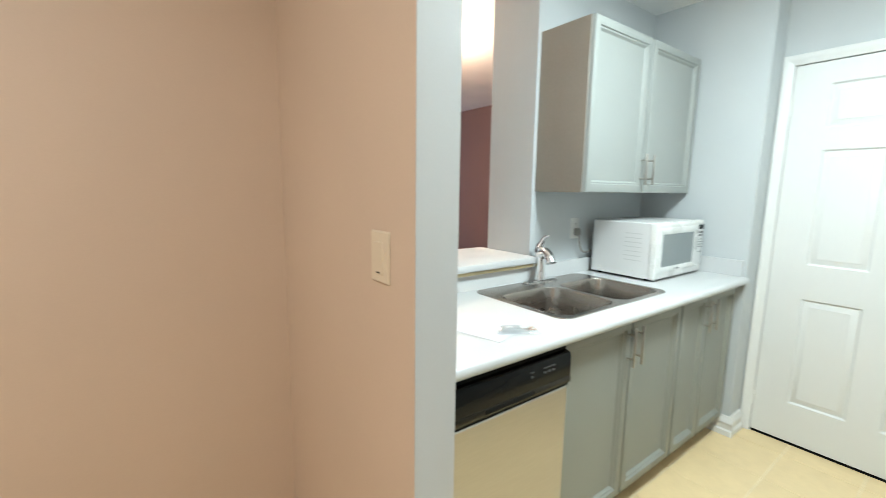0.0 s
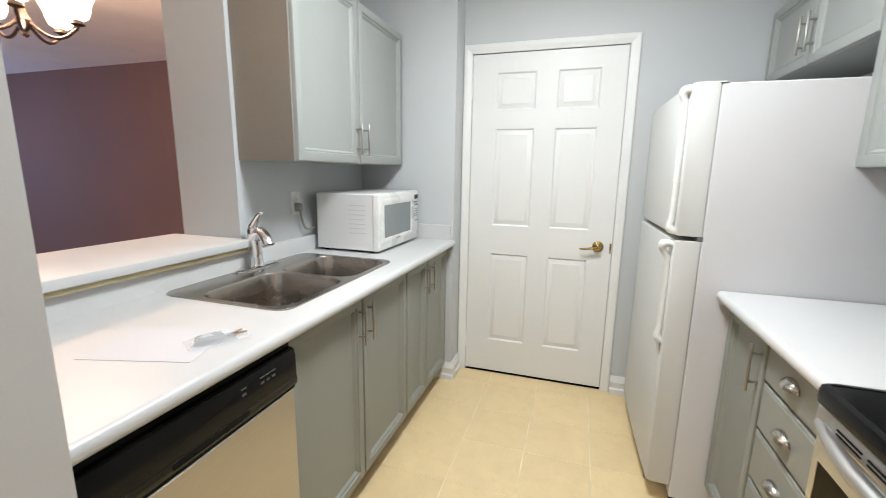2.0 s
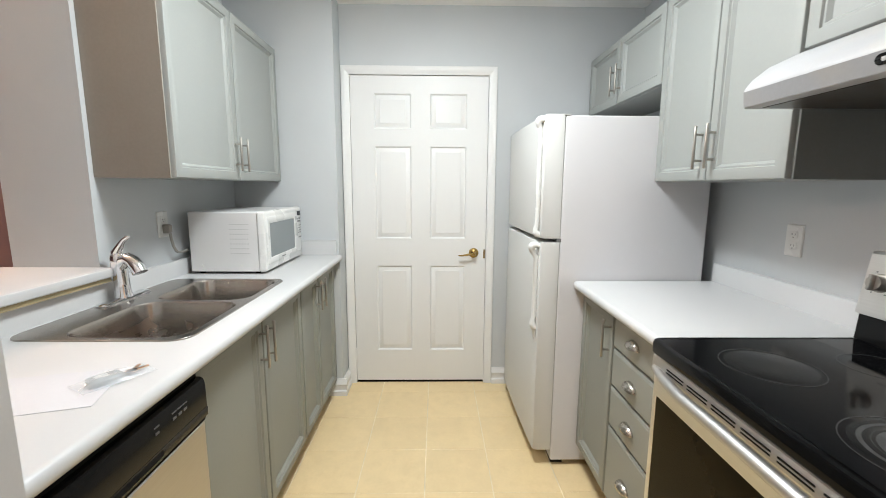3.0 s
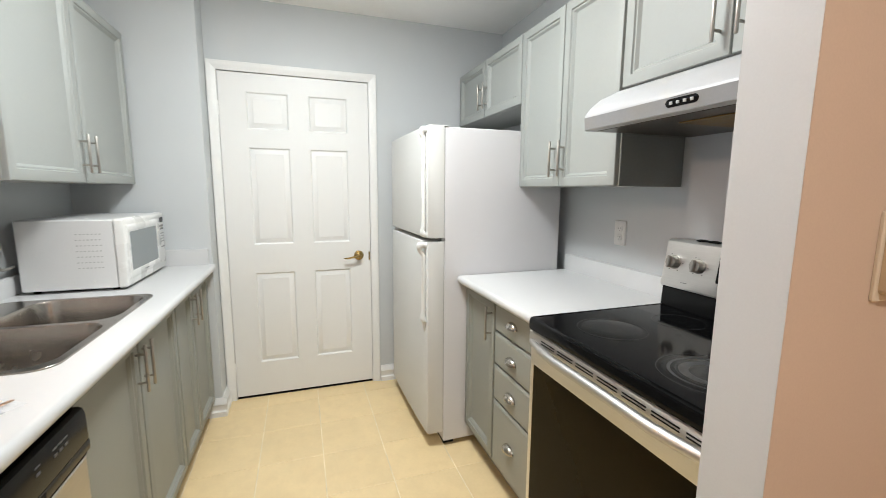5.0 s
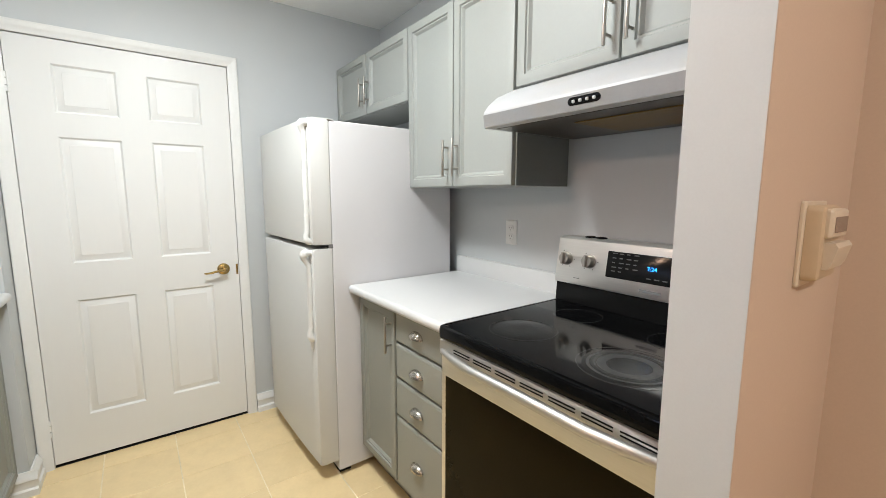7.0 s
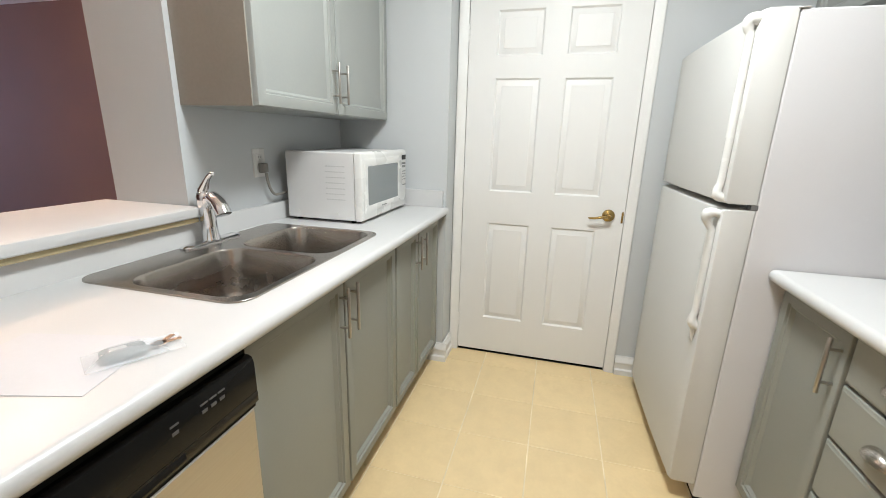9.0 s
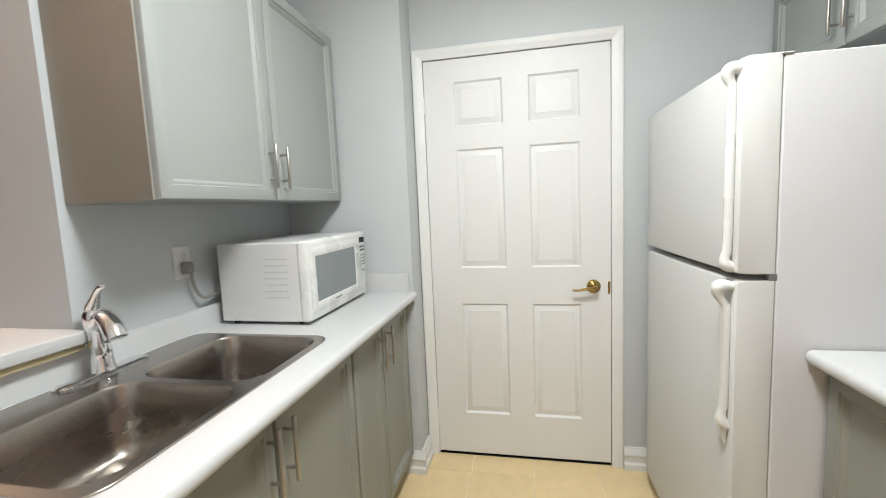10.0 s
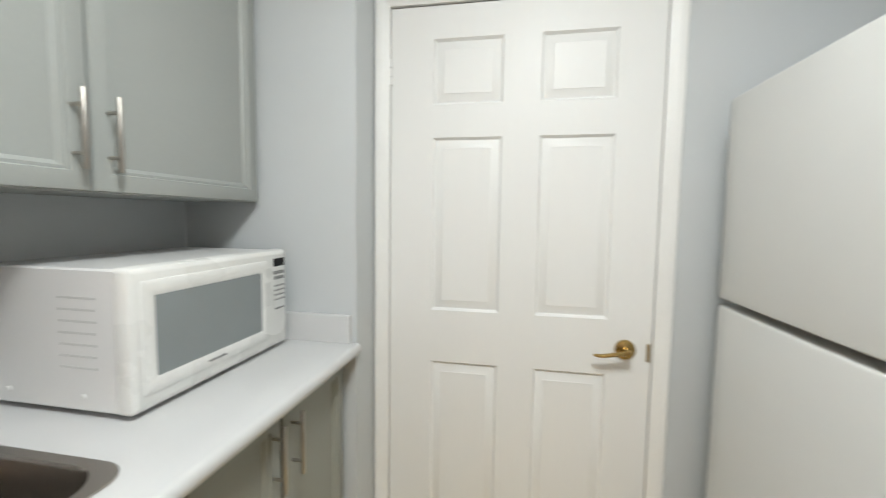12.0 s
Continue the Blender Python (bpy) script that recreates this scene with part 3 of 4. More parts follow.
for x0, x1 in ((1.306, 1.673), (1.697, 2.036)):
    bowls.append(loft(bm, up(0), x0, x1, 0.870, 1.226, [(0, RIM), (0.0012, RIM - 0.0022), (0.004, RIM - 0.008), (0.012, RIM - 0.10), (0.018, RIM - 0.140), (0.027, RIM - 0.162), (0.042, RIM - 0.174), (0.065, RIM - 0.178), (0.11, RIM - 0.180)], 0.070, 8, caps=(False, True))[0])
rim_edges = []
for loop in [outer] + bowls:
    for k in range(len(loop)):
        rim_edges.append(bm.edges.get((loop[k], loop[(k + 1) % len(loop)])))
bmesh.ops.triangle_fill(bm, use_beauty=True, use_dissolve=False, edges=rim_edges)
part("basin", bm, SINK, sink)
for x in (1.494, 1.861):
    bm = B()
    lathe(bm, pose(x, 1.055, RIM - 0.1798), [(0.044, 0), (0.042, 0.002), (0.034, 0.0025), (0.028, 0.0005), (0.006, 0.0005)], 24)
    part("drain", bm, CHROME, sink, "round steel drain")

tap = thing("kitchen_tap", (1.709, 1.325, RIM), "chrome single-lever kitchen tap on the sink rim", "tap")
bm = B()
loft(bm, up(RIM), 1.588, 1.830, 1.298, 1.350, [(0, 0.0002), (0, 0.004), (0.004, 0.008), (0.010, 0.010)], 0.026, 8)
part("base_plate", bm, CHROME, tap)
bm = B()
TX, TY = 1.709, 1.325
lathe(bm, pose(TX, TY, RIM + 0.009, -3, 0, 0), [(0.029, 0), (0.028, 0.006), (0.0258, 0.012), (0.0250, 0.05), (0.0250, 0.10), (0.0265, 0.125), (0.0265, 0.150), (0.022, 0.162), (0.010, 0.168)], 24)
part("body", bm, CHROME, tap)
bm = B()
tube(bm, [(TX, TY + 0.004, RIM + 0.118), (TX - 0.006, TY - 0.018, RIM + 0.150), (TX - 0.013, TY - 0.040, RIM + 0.156), (TX - 0.021, TY - 0.062, RIM + 0.146), (TX - 0.027, TY - 0.080, RIM + 0.126), (TX - 0.030, TY - 0.090, RIM + 0.106), (TX - 0.0302, TY - 0.0905, RIM + 0.105)],
     [0.021, 0.022, 0.022, 0.0225, 0.0245, 0.025, 0.018], 18)
part("spout", bm, CHROME, tap)
bm = B()
tube(bm, [(TX, TY + 0.012, RIM + 0.150), (TX - 0.001, TY + 0.010, RIM + 0.178), (TX - 0.006, TY - 0.008, RIM + 0.200), (TX - 0.012, TY - 0.026, RIM + 0.221), (TX - 0.017, TY - 0.044, RIM + 0.234), (TX - 0.020, TY - 0.056, RIM + 0.236)],
     [0.021, 0.020, 0.014, 0.0095, 0.009, 0.005], 14, 0.8)
part("lever", bm, CHROME, tap)

# ---- dishwasher ----
dw = thing("dishwasher", (0.89, 1.08, 0), "stainless dishwasher with a black control strip", "dishwasher")
D = front_left(0.786)
bm = B()
box(bm, 0.5935, 1.214, 0.7865, 1.37, 0.115, 0.893)
part("body", bm, BLACK_MATTE, dw)
bm = B()
loft(bm, D, 0.597, 1.205, 0.115, 0.752, [(0, 0.001), (0, 0.016), (0.004, 0.020)])
part("front_panel", bm, DW_STEEL, dw, "brushed stainless front panel")
bm = B()
extrude(bm, [(0, 0.765), (0.018, 0.765), (0.025, 0.790), (0.024, 0.852), (0.020, 0.866), (0.012, 0.870), (0, 0.870)],
        lambda w, v: D(0.597, v, w), lambda w, v: D(1.210, v, w))
strip = part("control_strip", bm, BLACK, dw, "glossy black control strip")
bm = B()
extrude(bm, [(0.001, 0.7525), (0.019, 0.7525), (0.021, 0.764), (0.001, 0.764)], lambda w, v: D(0.597, v, w), lambda w, v: D(1.207, v, w))
loft(bm, D, 0.83, 1.03, 0.772, 0.786, [(0, 0.016), (0, 0.0272), (0.001, 0.0276)])
part("grip", bm, BLACK_MATTE, strip)
bm = B()
extrude(bm, [(0.018, 0.766), (0.0262, 0.766), (0.0268, 0.786), (0.0255, 0.789), (0.018, 0.789)], lambda w, v: D(0.597, v, w), lambda w, v: D(1.2095, v, w))
part("lower_band", bm, FLOOR_GLOSS, strip, "glossy black lower band with the floor's reflection tinted in")
bm = B()
for k, (u, v) in enumerate(((1.02, 0.838), (1.08, 0.838), (1.10, 0.838), (1.12, 0.838))):
    loft(bm, D, u - 0.006, u + 0.006, v - 0.010, v - 0.004, [(0, 0.022), (0, 0.0256)])
    loft(bm, D, u - 0.008, u + 0.008, v + 0.006, v + 0.009, [(0, 0.022), (0, 0.0256)])
part("printed_symbols", bm, DIM_PRINT, strip, kind="stuff")
bm = B()
loft(bm, D, 0.625, 0.675, 0.826, 0.834, [(0, 0.022), (0, 0.0256)])
loft(bm, D, 0.650, 0.668, 0.836, 0.841, [(0, 0.022), (0, 0.0256)])
part("badge", bm, PRINT, strip, "small silver badge")
bm = B()
box(bm, 0.60, 1.20, 0.880, 0.90, -0.008, 0.112)
part("toe_panel", bm, BLACK_MATTE, dw)

# ---- microwave ----
mw = thing("microwave", (2.44, 1.19, TOP), "white countertop microwave with a grey window", "microwave")
MX0, MX1, MY0, MY1, MZ0, MZ1 = 2.171, 2.711, 0.980, 1.345, TOP + 0.012, 1.240
bm = B()
box(bm, MX0 + 0.004, MX1 - 0.004, MY0 + 0.036, MY1, MZ0, MZ1 - 0.004, 0.004, 0.006)
body = part("case", bm, MICRO_BODY, mw)
M = front_left(MY0 + 0.0355)
bm = B()
loft(bm, M, MX0, MX1, MZ0 - 0.002, MZ1, [(0.002, 0), (0, 0.003), (0, 0.022), (0.004, 0.031), (0.010, 0.034), (0.014, 0.0355)], 0.012)
bezel = part("front", bm, WHITE_PLASTIC, mw)
bm = B()
loft(bm, M, 2.196, 2.612, MZ0 + 0.030, MZ1 - 0.028, [(0, 0.0345), (0.001, 0.0372), (0.002, 0.0378), (0.031, 0.0378), (0.033, 0.0368)], 0.008, caps=(True, False))
dr = part("door", bm, WHITE_PLASTIC, mw)
bm = B()
loft(bm, M, 2.229, 2.579, MZ0 + 0.063, MZ1 - 0.061, [(0, 0.0350), (0, 0.0369)], 0.006)
part("window", bm, MICRO_GLASS, dr, "dark window greyed for its reflections")
bm = B()
loft(bm, M, 2.37, 2.43, MZ0 + 0.043, MZ0 + 0.048, [(0, 0.037), (0, 0.0382)])
part("badge", bm, DARK_PRINT, dr)
bm = B()
loft(bm, M, 2.640, 2.696, 1.190, 1.214, [(0, 0.034), (0, 0.0362)], 0.002)
part("display", bm, BLACK, mw, "small dark display")
bm = B()
for r, z in enumerate((1.166, 1.150)):
    for k in range(3):
        loft(bm, M, 2.642 + 0.018 * k, 2.656 + 0.018 * k, z, z + 0.010, [(0, 0.034), (0, 0.0361)])
for r, z in enumerate((1.128, 1.114, 1.100, 1.086)):
    for k in range(4):
        loft(bm, M, 2.644 + 0.0135 * k, 2.653 + 0.0135 * k, z, z + 0.005, [(0, 0.034), (0, 0.0360)])
loft(bm, M, 2.644, 2.694, 1.058, 1.063, [(0, 0.034), (0, 0.0360)])
part("key_labels", bm, DARK_PRINT, mw, kind="stuff")
SW = front_west(MX0 + 0.004)
for r in range(7):
    for k in range(7):
        u = 1.062 + 0.0135 * k
        bm = B()
        loft(bm, SW, u + 0.002 * (r % 2), u + 0.007 + 0.002 * (r % 2), 1.034 + 0.0235 * r, 1.0385 + 0.0235 * r, [(0, -0.001), (0, 0.0007)])
        part("vent_slot", bm, VENT, body)
for u in (1.10, 1.29):
    bm = B()
    lathe(bm, pose(MX0 + 0.004, u, MZ0 + 0.030, 0, -90, 0), [(0.006, -0.001), (0.005, 0.002), (0.001, 0.0025)], 12)
    part("screw", bm, WHITE_PLASTIC, body)
for x in (2.21, 2.68):
    for y in (1.04, 1.31):
        bm = B()
        lathe(bm, pose(x, y, TOP + 0.0003), [(0.012, 0), (0.014, 0.012)], 12)
        part("foot", bm, BLACK_MATTE, mw)


# ---- outlets, switch, thermostat ----
def outlet(label, place, u, v, base):
    ob = thing("wall_outlet", base, label, "outlet")
    b = B()
    loft(b, place, u - 0.036, u + 0.036, v - 0.058, v + 0.058, [(0, 0.0005), (0, 0.003), (0.003, 0.0062)], 0.004)
    plate = part("plate", b, WHITE_PLASTIC, ob)
    for dv in (-0.020, 0.020):
        b = B()
        loft(b, place, u - 0.0165, u + 0.0165, v + dv - 0.014, v + dv + 0.014, [(0, 0.006), (0, 0.0075), (0.001, 0.008)], 0.008)
        sock = part("socket", b, WHITE_PLASTIC, ob)
        b = B()
        for du, h in ((-0.0065, 0.004), (0.0065, 0.0032)):
            loft(b, place, u + du - 0.0011, u + du + 0.0011, v + dv - h + 0.003, v + dv + h + 0.003, [(0, 0.0075), (0, 0.0083)])
        loft(b, place, u - 0.002, u + 0.002, v + dv - 0.010, v + dv - 0.006, [(0, 0.0075), (0, 0.0083)], 0.0018)
        part("slots", b, GASKET, sock, kind="stuff")
    return ob


outlet("white duplex outlet on the wall beside the range", front_right(RANGE_WALL), 1.652, 1.175, (1.652, RANGE_WALL, 1.115))
outlet("white duplex outlet with a plug on the sink wall", front_left(SINK_WALL), 2.066, 1.186, (2.066, SINK_WALL, 1.13))
plug = thing("power_cord", (2.07, 1.38, 1.16), "grey plug and cord of the microwave", "cord")
P = front_left(SINK_WALL)
bm = B()
loft(bm, P, 2.054, 2.086, 1.146, 1.186, [(0, 0.0085), (0, 0.026), (0.004, 0.034), (0.010, 0.036)], 0.006)
part("plug", bm, CORD, plug)
bm = B()
tube(bm, arc((2.072, 1.366, 1.146), (2.080, 1.362, 1.050), (2.130, 1.364, 1.050), 10) + arc((2.133, 1.364, 1.050), (2.17, 1.366, 1.048), (2.20, 1.370, 1.052), 5), 0.006, 10)
part("cord", bm, CORD, plug)

W1 = lambda u, v, w: Vector((0.494 - (u - 0.602) * 0.0154 - w, u, v - 0.036))
sw = thing("light_switch", (0.4905, 0.725, 1.198), "ivory rocker light switch on the beige wall", "switch")
bm = B()
loft(bm, W1, 0.690, 0.762, 1.234, 1.342, [(0, 0.0005), (0, 0.003), (0.003, 0.0065)], 0.003)
part("plate", bm, IVORY, sw)
bm = B()
loft(bm, W1, 0.709, 0.743, 1.252, 1.320, [(0, 0.006), (0, 0.0075), (0.0015, 0.009)], 0.002)
part("rocker", bm, IVORY, sw)
bm = B()
loft(bm, W1, 0.719, 0.733, 1.255, 1.2575, [(0, 0.0085), (0, 0.0094)])
part("slot", bm, BLACK_MATTE, sw)

W2 = lambda u, v, w: Vector((0.448 - (-0.367 - u) * 0.0155 - w, u + 0.045, v - 0.014))
th = thing("thermostat", (0.444, -0.545, 1.22), "ivory wall thermostat with a small screen and flap", "thermostat")
bm = B()
loft(bm, W2, -0.645, -0.532, 1.228, 1.357, [(0, 0.0005), (0, 0.004), (0.002, 0.006)], 0.004)
part("back_plate", bm, IVORY, th)
bm = B()
loft(bm, W2, -0.641, -0.538, 1.238, 1.351, [(0, 0.0062), (0, 0.018), (0.003, 0.024), (0.008, 0.026)], 0.010)
case = part("case", bm, IVORY_DARK, th)
bm = B()
loft(bm, W2, -0.638, -0.552, 1.302, 1.346, [(0, 0.0255), (0, 0.030), (0.003, 0.034), (0.005, 0.0345)], 0.006)
part("screen_housing", bm, IVORY, case)
bm = B()
loft(bm, W2, -0.630, -0.562, 1.311, 1.334, [(0, 0.034), (0, 0.0354)], 0.002)
part("screen", bm, LCD, case, "dull grey screen")
bm = B()
extrude(bm, [(1.256, 0.0258), (1.296, 0.0258), (1.296, 0.038), (1.290, 0.042), (1.264, 0.036), (1.256, 0.032)],
        lambda v, w: W2(-0.640, v, w), lambda v, w: W2(-0.556, v, w))
part("flap", bm, IVORY, case, "ivory hinged flap")

# ---- refrigerator ----
fr = thing("refrigerator", (2.42, -0.75, 0), "white two-door top-freezer refrigerator beside the door wall", "refrigerator")
FX0, FX1 = 2.046, 2.806
bm = B()
box(bm, FX0, FX1, -1.072, -0.4045, 0.028, 1.672, 0.004, 0.006)
cab = part("cabinet", bm, FRIDGE_SIDE, fr)
bm = B()
box(bm, FX0 + 0.003, FX1 - 0.003, -0.4043, -0.4002, 0.10, 1.664)
part("gasket", bm, FRIDGE_SEAL, fr)


def fridge_door(z0, z1):
    """Door whose front bows gently outward."""
    b = B()
    pts = [(FX0, -0.400), (FX0, -0.324), (FX0 + 0.003, -0.317), (FX0 + 0.010, -0.3135)]
    for k in range(1, 12):
        t = k / 12
        pts.append((FX0 + 0.010 + t * (FX1 - FX0 - 0.020), -0.3135 + 0.015 * t + 0.006 * 4 * t * (1 - t)))
    pts += [(FX1 - 0.010, -0.2985), (FX1 - 0.003, -0.302), (FX1, -0.310), (FX1, -0.400)]
    n = len(pts)
    c = Vector((sum(p[0] for p in pts) / n, -0.36))
    loops = []
    for z, s in ((z0, 0.012), (z0 + 0.002, 0.004), (z0 + 0.006, 0), (z1 - 0.010, 0), (z1 - 0.003, 0.004), (z1, 0.013)):
        loops.append([b.verts.new((x + (c.x - x) * s * 0.2, y - (s if y > -0.39 else 0), z)) for x, y in pts])
    for p, q in zip(loops, loops[1:]):
        bridge(b, p, q)
    b.faces.new(loops[0][::-1])
    b.faces.new(loops[-1])
    return part("door", b, FRIDGE_DOOR, fr)


upper = fridge_door(1.130, 1.678)
lower = fridge_door(0.084, 1.112)
HX = 2.074
bm = B()
tube(bm, [(HX - 0.010, -0.345, 1.652), (HX - 0.008, -0.318, 1.655)] + arc((HX - 0.004, -0.304, 1.657), (HX, -0.282, 1.655), (HX, -0.3012, 1.616), 8)
     + [(HX, -0.3020, 1.58), (HX, -0.3020, 1.26), (HX, -0.3012, 1.205)] + arc((HX, -0.3000, 1.185), (HX, -0.284, 1.148), (HX - 0.004, -0.318, 1.144), 8),
     [0.015, 0.0165] + [0.017, 0.017, 0.017, 0.0168, 0.0162, 0.015, 0.0135, 0.012, 0.0112] + [0.0116, 0.0115, 0.0116] + [0.012, 0.0125, 0.0135, 0.0145, 0.0155, 0.016, 0.0155, 0.014, 0.012], 16)
part("handle", bm, WHITE_PLASTIC, upper, "moulded white handle")
bm = B()
tube(bm, [(HX - 0.008, -0.322, 1.094)] + arc((HX - 0.004, -0.306, 1.096), (HX, -0.270, 1.102), (HX, -0.2850, 1.066), 8) + [(HX, -0.3012, 1.04), (HX, -0.3020, 0.79)]
     + arc((HX, -0.3020, 0.755), (HX, -0.286, 0.706), (HX - 0.002, -0.316, 0.700), 7),
     [0.012] + [0.0135, 0.0155, 0.0175, 0.0188, 0.019, 0.0180, 0.0160, 0.0145, 0.0120] + [0.0118, 0.0115] + [0.0116, 0.0115, 0.0135, 0.0155, 0.016, 0.016, 0.015, 0.012], 16)
tube(bm, [(HX, -0.304, 0.708), (HX, -0.305, 0.668), (HX, -0.309, 0.645)], [0.011, 0.007, 0.002], 10, 0.6)
part("handle", bm, WHITE_PLASTIC, lower, "moulded white handle")
for x, z, h in ((FX1 - 0.03, 1.6785, 0.010), (FX0 + 0.012, 1.6725, 0.004)):
    bm = B()
    box(bm, x - 0.016, x + 0.012, -0.425 if x < 2.4 else -0.352, -0.395 if x < 2.4 else -0.325, z, z + h, 0.002, 0.004)
    part("hinge_cap", bm, GASKET if x > 2.4 else WHITE_PLASTIC, fr)
bm = B()
box(bm, FX0 + 0.001, FX0 + 0.030, -0.412, -0.388, 1.1125, 1.1295, 0.001)
part("hinge_bracket", bm, GASKET, fr, "dark grey middle hinge")
bm = B()
box(bm, FX0 + 0.02, FX1 - 0.02, -0.470, -0.4125, 0.004, 0.0275)
part("base_grille", bm, BLACK_MATTE, fr)
for x in (FX0 + 0.05, FX1 - 0.05):
    for y in (-0.45, -1.03):
        bm = B()
        lathe(bm, pose(x, y, 0.0002), [(0.016, 0), (0.014, 0.0285)], 10)
        part("foot", bm, BLACK_MATTE, fr)

# ---- range ----
rg = thing("electric_range", (0.93, -0.8, 0), "stainless electric range with a black glass cooktop", "range")
RX0, RX1 = 0.549, 1.311
F = front_right(-0.500)
bm = B()
box(bm, RX0 + 0.003, RX1 - 0.003, -1.095, -0.5005, 0.03, 0.900)
part("body", bm, BLACK_MATTE, rg)
bm = B()
loft(bm, up(0), RX0, RX1, -1.045, -0.452, [(0.006, 0.896), (0.001, 0.902), (0, 0.910), (0, 0.928), (0.003, 0.936), (0.010, 0.940), (0.016, 0.940), (0.018, 0.9385)], 0.022, 6)
top = part("cooktop", bm, BLACK_GLASS, rg, "glossy black ceramic cooktop")
for x, y, r in ((1.115, -0.640, 0.105), (1.105, -0.905, 0.082), (0.770, -0.640, 0.125), (0.765, -0.905, 0.088)):
    bm = B()
    for rr in ((r, r * 0.66) if r > 0.12 else (r,)):
        lathe(bm, pose(x, y, 0.9386), [(rr, 0), (rr, 0.0004), (rr - 0.0022, 0.0004), (rr - 0.0022, 0)], 48, caps=False)
    part("burner_ring", bm, RING, top, "thin grey burner ring")
    if y > -0.7:
        bm = B()
        lathe(bm, pose(x, y, 0.9384), [(r - 0.012, 0), (r - 0.014, 0.0003), (r * 0.3, 0.0003)], 48)
        part("burner_zone", bm, WORN_GLASS, top, "scoured hazy burner zone")
    # Pale rings paint the lamp's haze on the scoured glass of the large burner.
    if r > 0.12:
        bm = B()
        for q0, q1 in ((0.42, 0.60), (0.74, 0.80)):
            lathe(bm, pose(x, y, 0.9385), [(r * q1, 0), (r * q1, 0.0004), (r * q0, 0.0004), (r * q0, 0)], 48, caps=False)
        part("residue", bm, LAMP_HAZE, top, "pale rings for lamp haze on scoured glass")
bm = B()
extrude(bm, [(0.001, 0.846), (0.030, 0.846), (0.036, 0.856), (0.034, 0.886), (0.026, 0.894), (0.001, 0.894)], lambda w, v: F(RX0, v, w), lambda w, v: F(RX1, v, w))
part("vent_trim", bm, TRIM_STEEL, rg, "stainless vent strip")
for k in range(7):
    u = 0.61 + k * 0.092
    for v in (0.863, 0.8715):
        bm = B()
        loft(bm, F, u, u + 0.076, v, v + 0.0032, [(0, 0.030), (0, 0.0366)])
        part("vent_slot", bm, BLACK_MATTE, rg)
bm = B()
loft(bm, F, RX0 + 0.002, RX1 - 0.002, 0.210, 0.842, [(0, 0.001), (0, 0.026), (0.004, 0.030), (0.019, 0.030), (0.021, 0.027)], 0.004, caps=(True, False))
od = part("oven_door", bm, STEEL, rg, "stainless oven door frame")
bm = B()
loft(bm, F, RX0 + 0.022, RX1 - 0.022, 0.231, 0.772, [(0, 0.002), (0, 0.0282)], 0.004)
part("oven_window", bm, OVEN_GLASS, od, "dark brown oven glass")
bm = B()
loft(bm, F, RX0 + 0.021, RX1 - 0.021, 0.772, 0.826, [(0, 0.0285), (0, 0.0297)])
part("window_head", bm, STEEL, od)
bm = B()
pts, rad = [], []
for k in range(17):
    t = k / 16
    u = RX0 + 0.012 + t * (RX1 - RX0 - 0.024)
    bow = 4 * t * (1 - t)
    pts.append(F(u, 0.852 + 0.006 * bow, 0.034 + 0.036 * min(1, bow * 1.3)))
    rad.append(0.009 + 0.006 * min(1, bow * 2.2))
tube(bm, pts, rad, 14)
part("oven_handle", bm, TRIM_STEEL, od, "bowed stainless bar handle")
bm = B()
loft(bm, F, RX0 + 0.002, RX1 - 0.002, 0.040, 0.203, [(0, 0.001), (0, 0.024), (0.004, 0.028)])
part("drawer", bm, STEEL, rg, "stainless storage drawer")
# back guard: black riser under a leaning steel control panel
bm = B()
extrude(bm, [(-1.115, 0.938), (-1.040, 0.938), (-1.046, 1.022), (-1.115, 1.022)], lambda y, z: Vector((RX0 + 0.004, y, z)), lambda y, z: Vector((RX1 - 0.004, y, z)))
part("riser", bm, BLACK, rg, "black back riser")
bm = B()
extrude(bm, [(-1.128, 1.012), (-1.038, 1.012), (-1.036, 1.018), (-1.060, 1.182), (-1.068, 1.190), (-1.128, 1.190)], lambda y, z: Vector((RX0, y, z)), lambda y, z: Vector((RX1, y, z)))
panel = part("control_panel", bm, STEEL, rg, "brushed stainless control panel")
G = lambda u, v, w: Vector((u, -1.036 - (v - 1.018) * 0.1463 + w, v))
bm = B()
loft(bm, G, 0.775, 1.094, 1.062, 1.154, [(0, 0.0002), (0, 0.002), (0.001, 0.0026)], 0.003)
disp = part("display", bm, BLACK, panel, "black glass display")
bm = B()
for i, v in enumerate((1.146, 1.130, 1.114, 1.098, 1.084)):
    for k in range(4 if i < 4 else 2):
        u = 1.074 - 0.026 * k
        loft(bm, G, u - 0.017 + 0.003 * ((i + k) % 3), u, v, v + 0.0035, [(0, 0.0024), (0, 0.0031)])
for k in range(4):
    loft(bm, G, 0.852 + 0.026 * k, 0.868 + 0.026 * k, 1.076, 1.0795, [(0, 0.0024), (0, 0.0031)])
for i in range(3):
    for k in range(2):
        loft(bm, G, 0.845 + 0.018 * k - 0.03, 0.850 + 0.018 * k - 0.03, 1.094 + 0.016 * i, 1.099 + 0.016 * i, [(0, 0.0024), (0, 0.0031)])
part("key_labels", bm, DIM_PRINT, disp, kind="stuff")
bm = B()
loft(bm, G, 0.895, 0.965, 1.030, 1.039, [(0, 0.0002), (0, 0.0012)])
part("badge", bm, DARK_PRINT, panel)


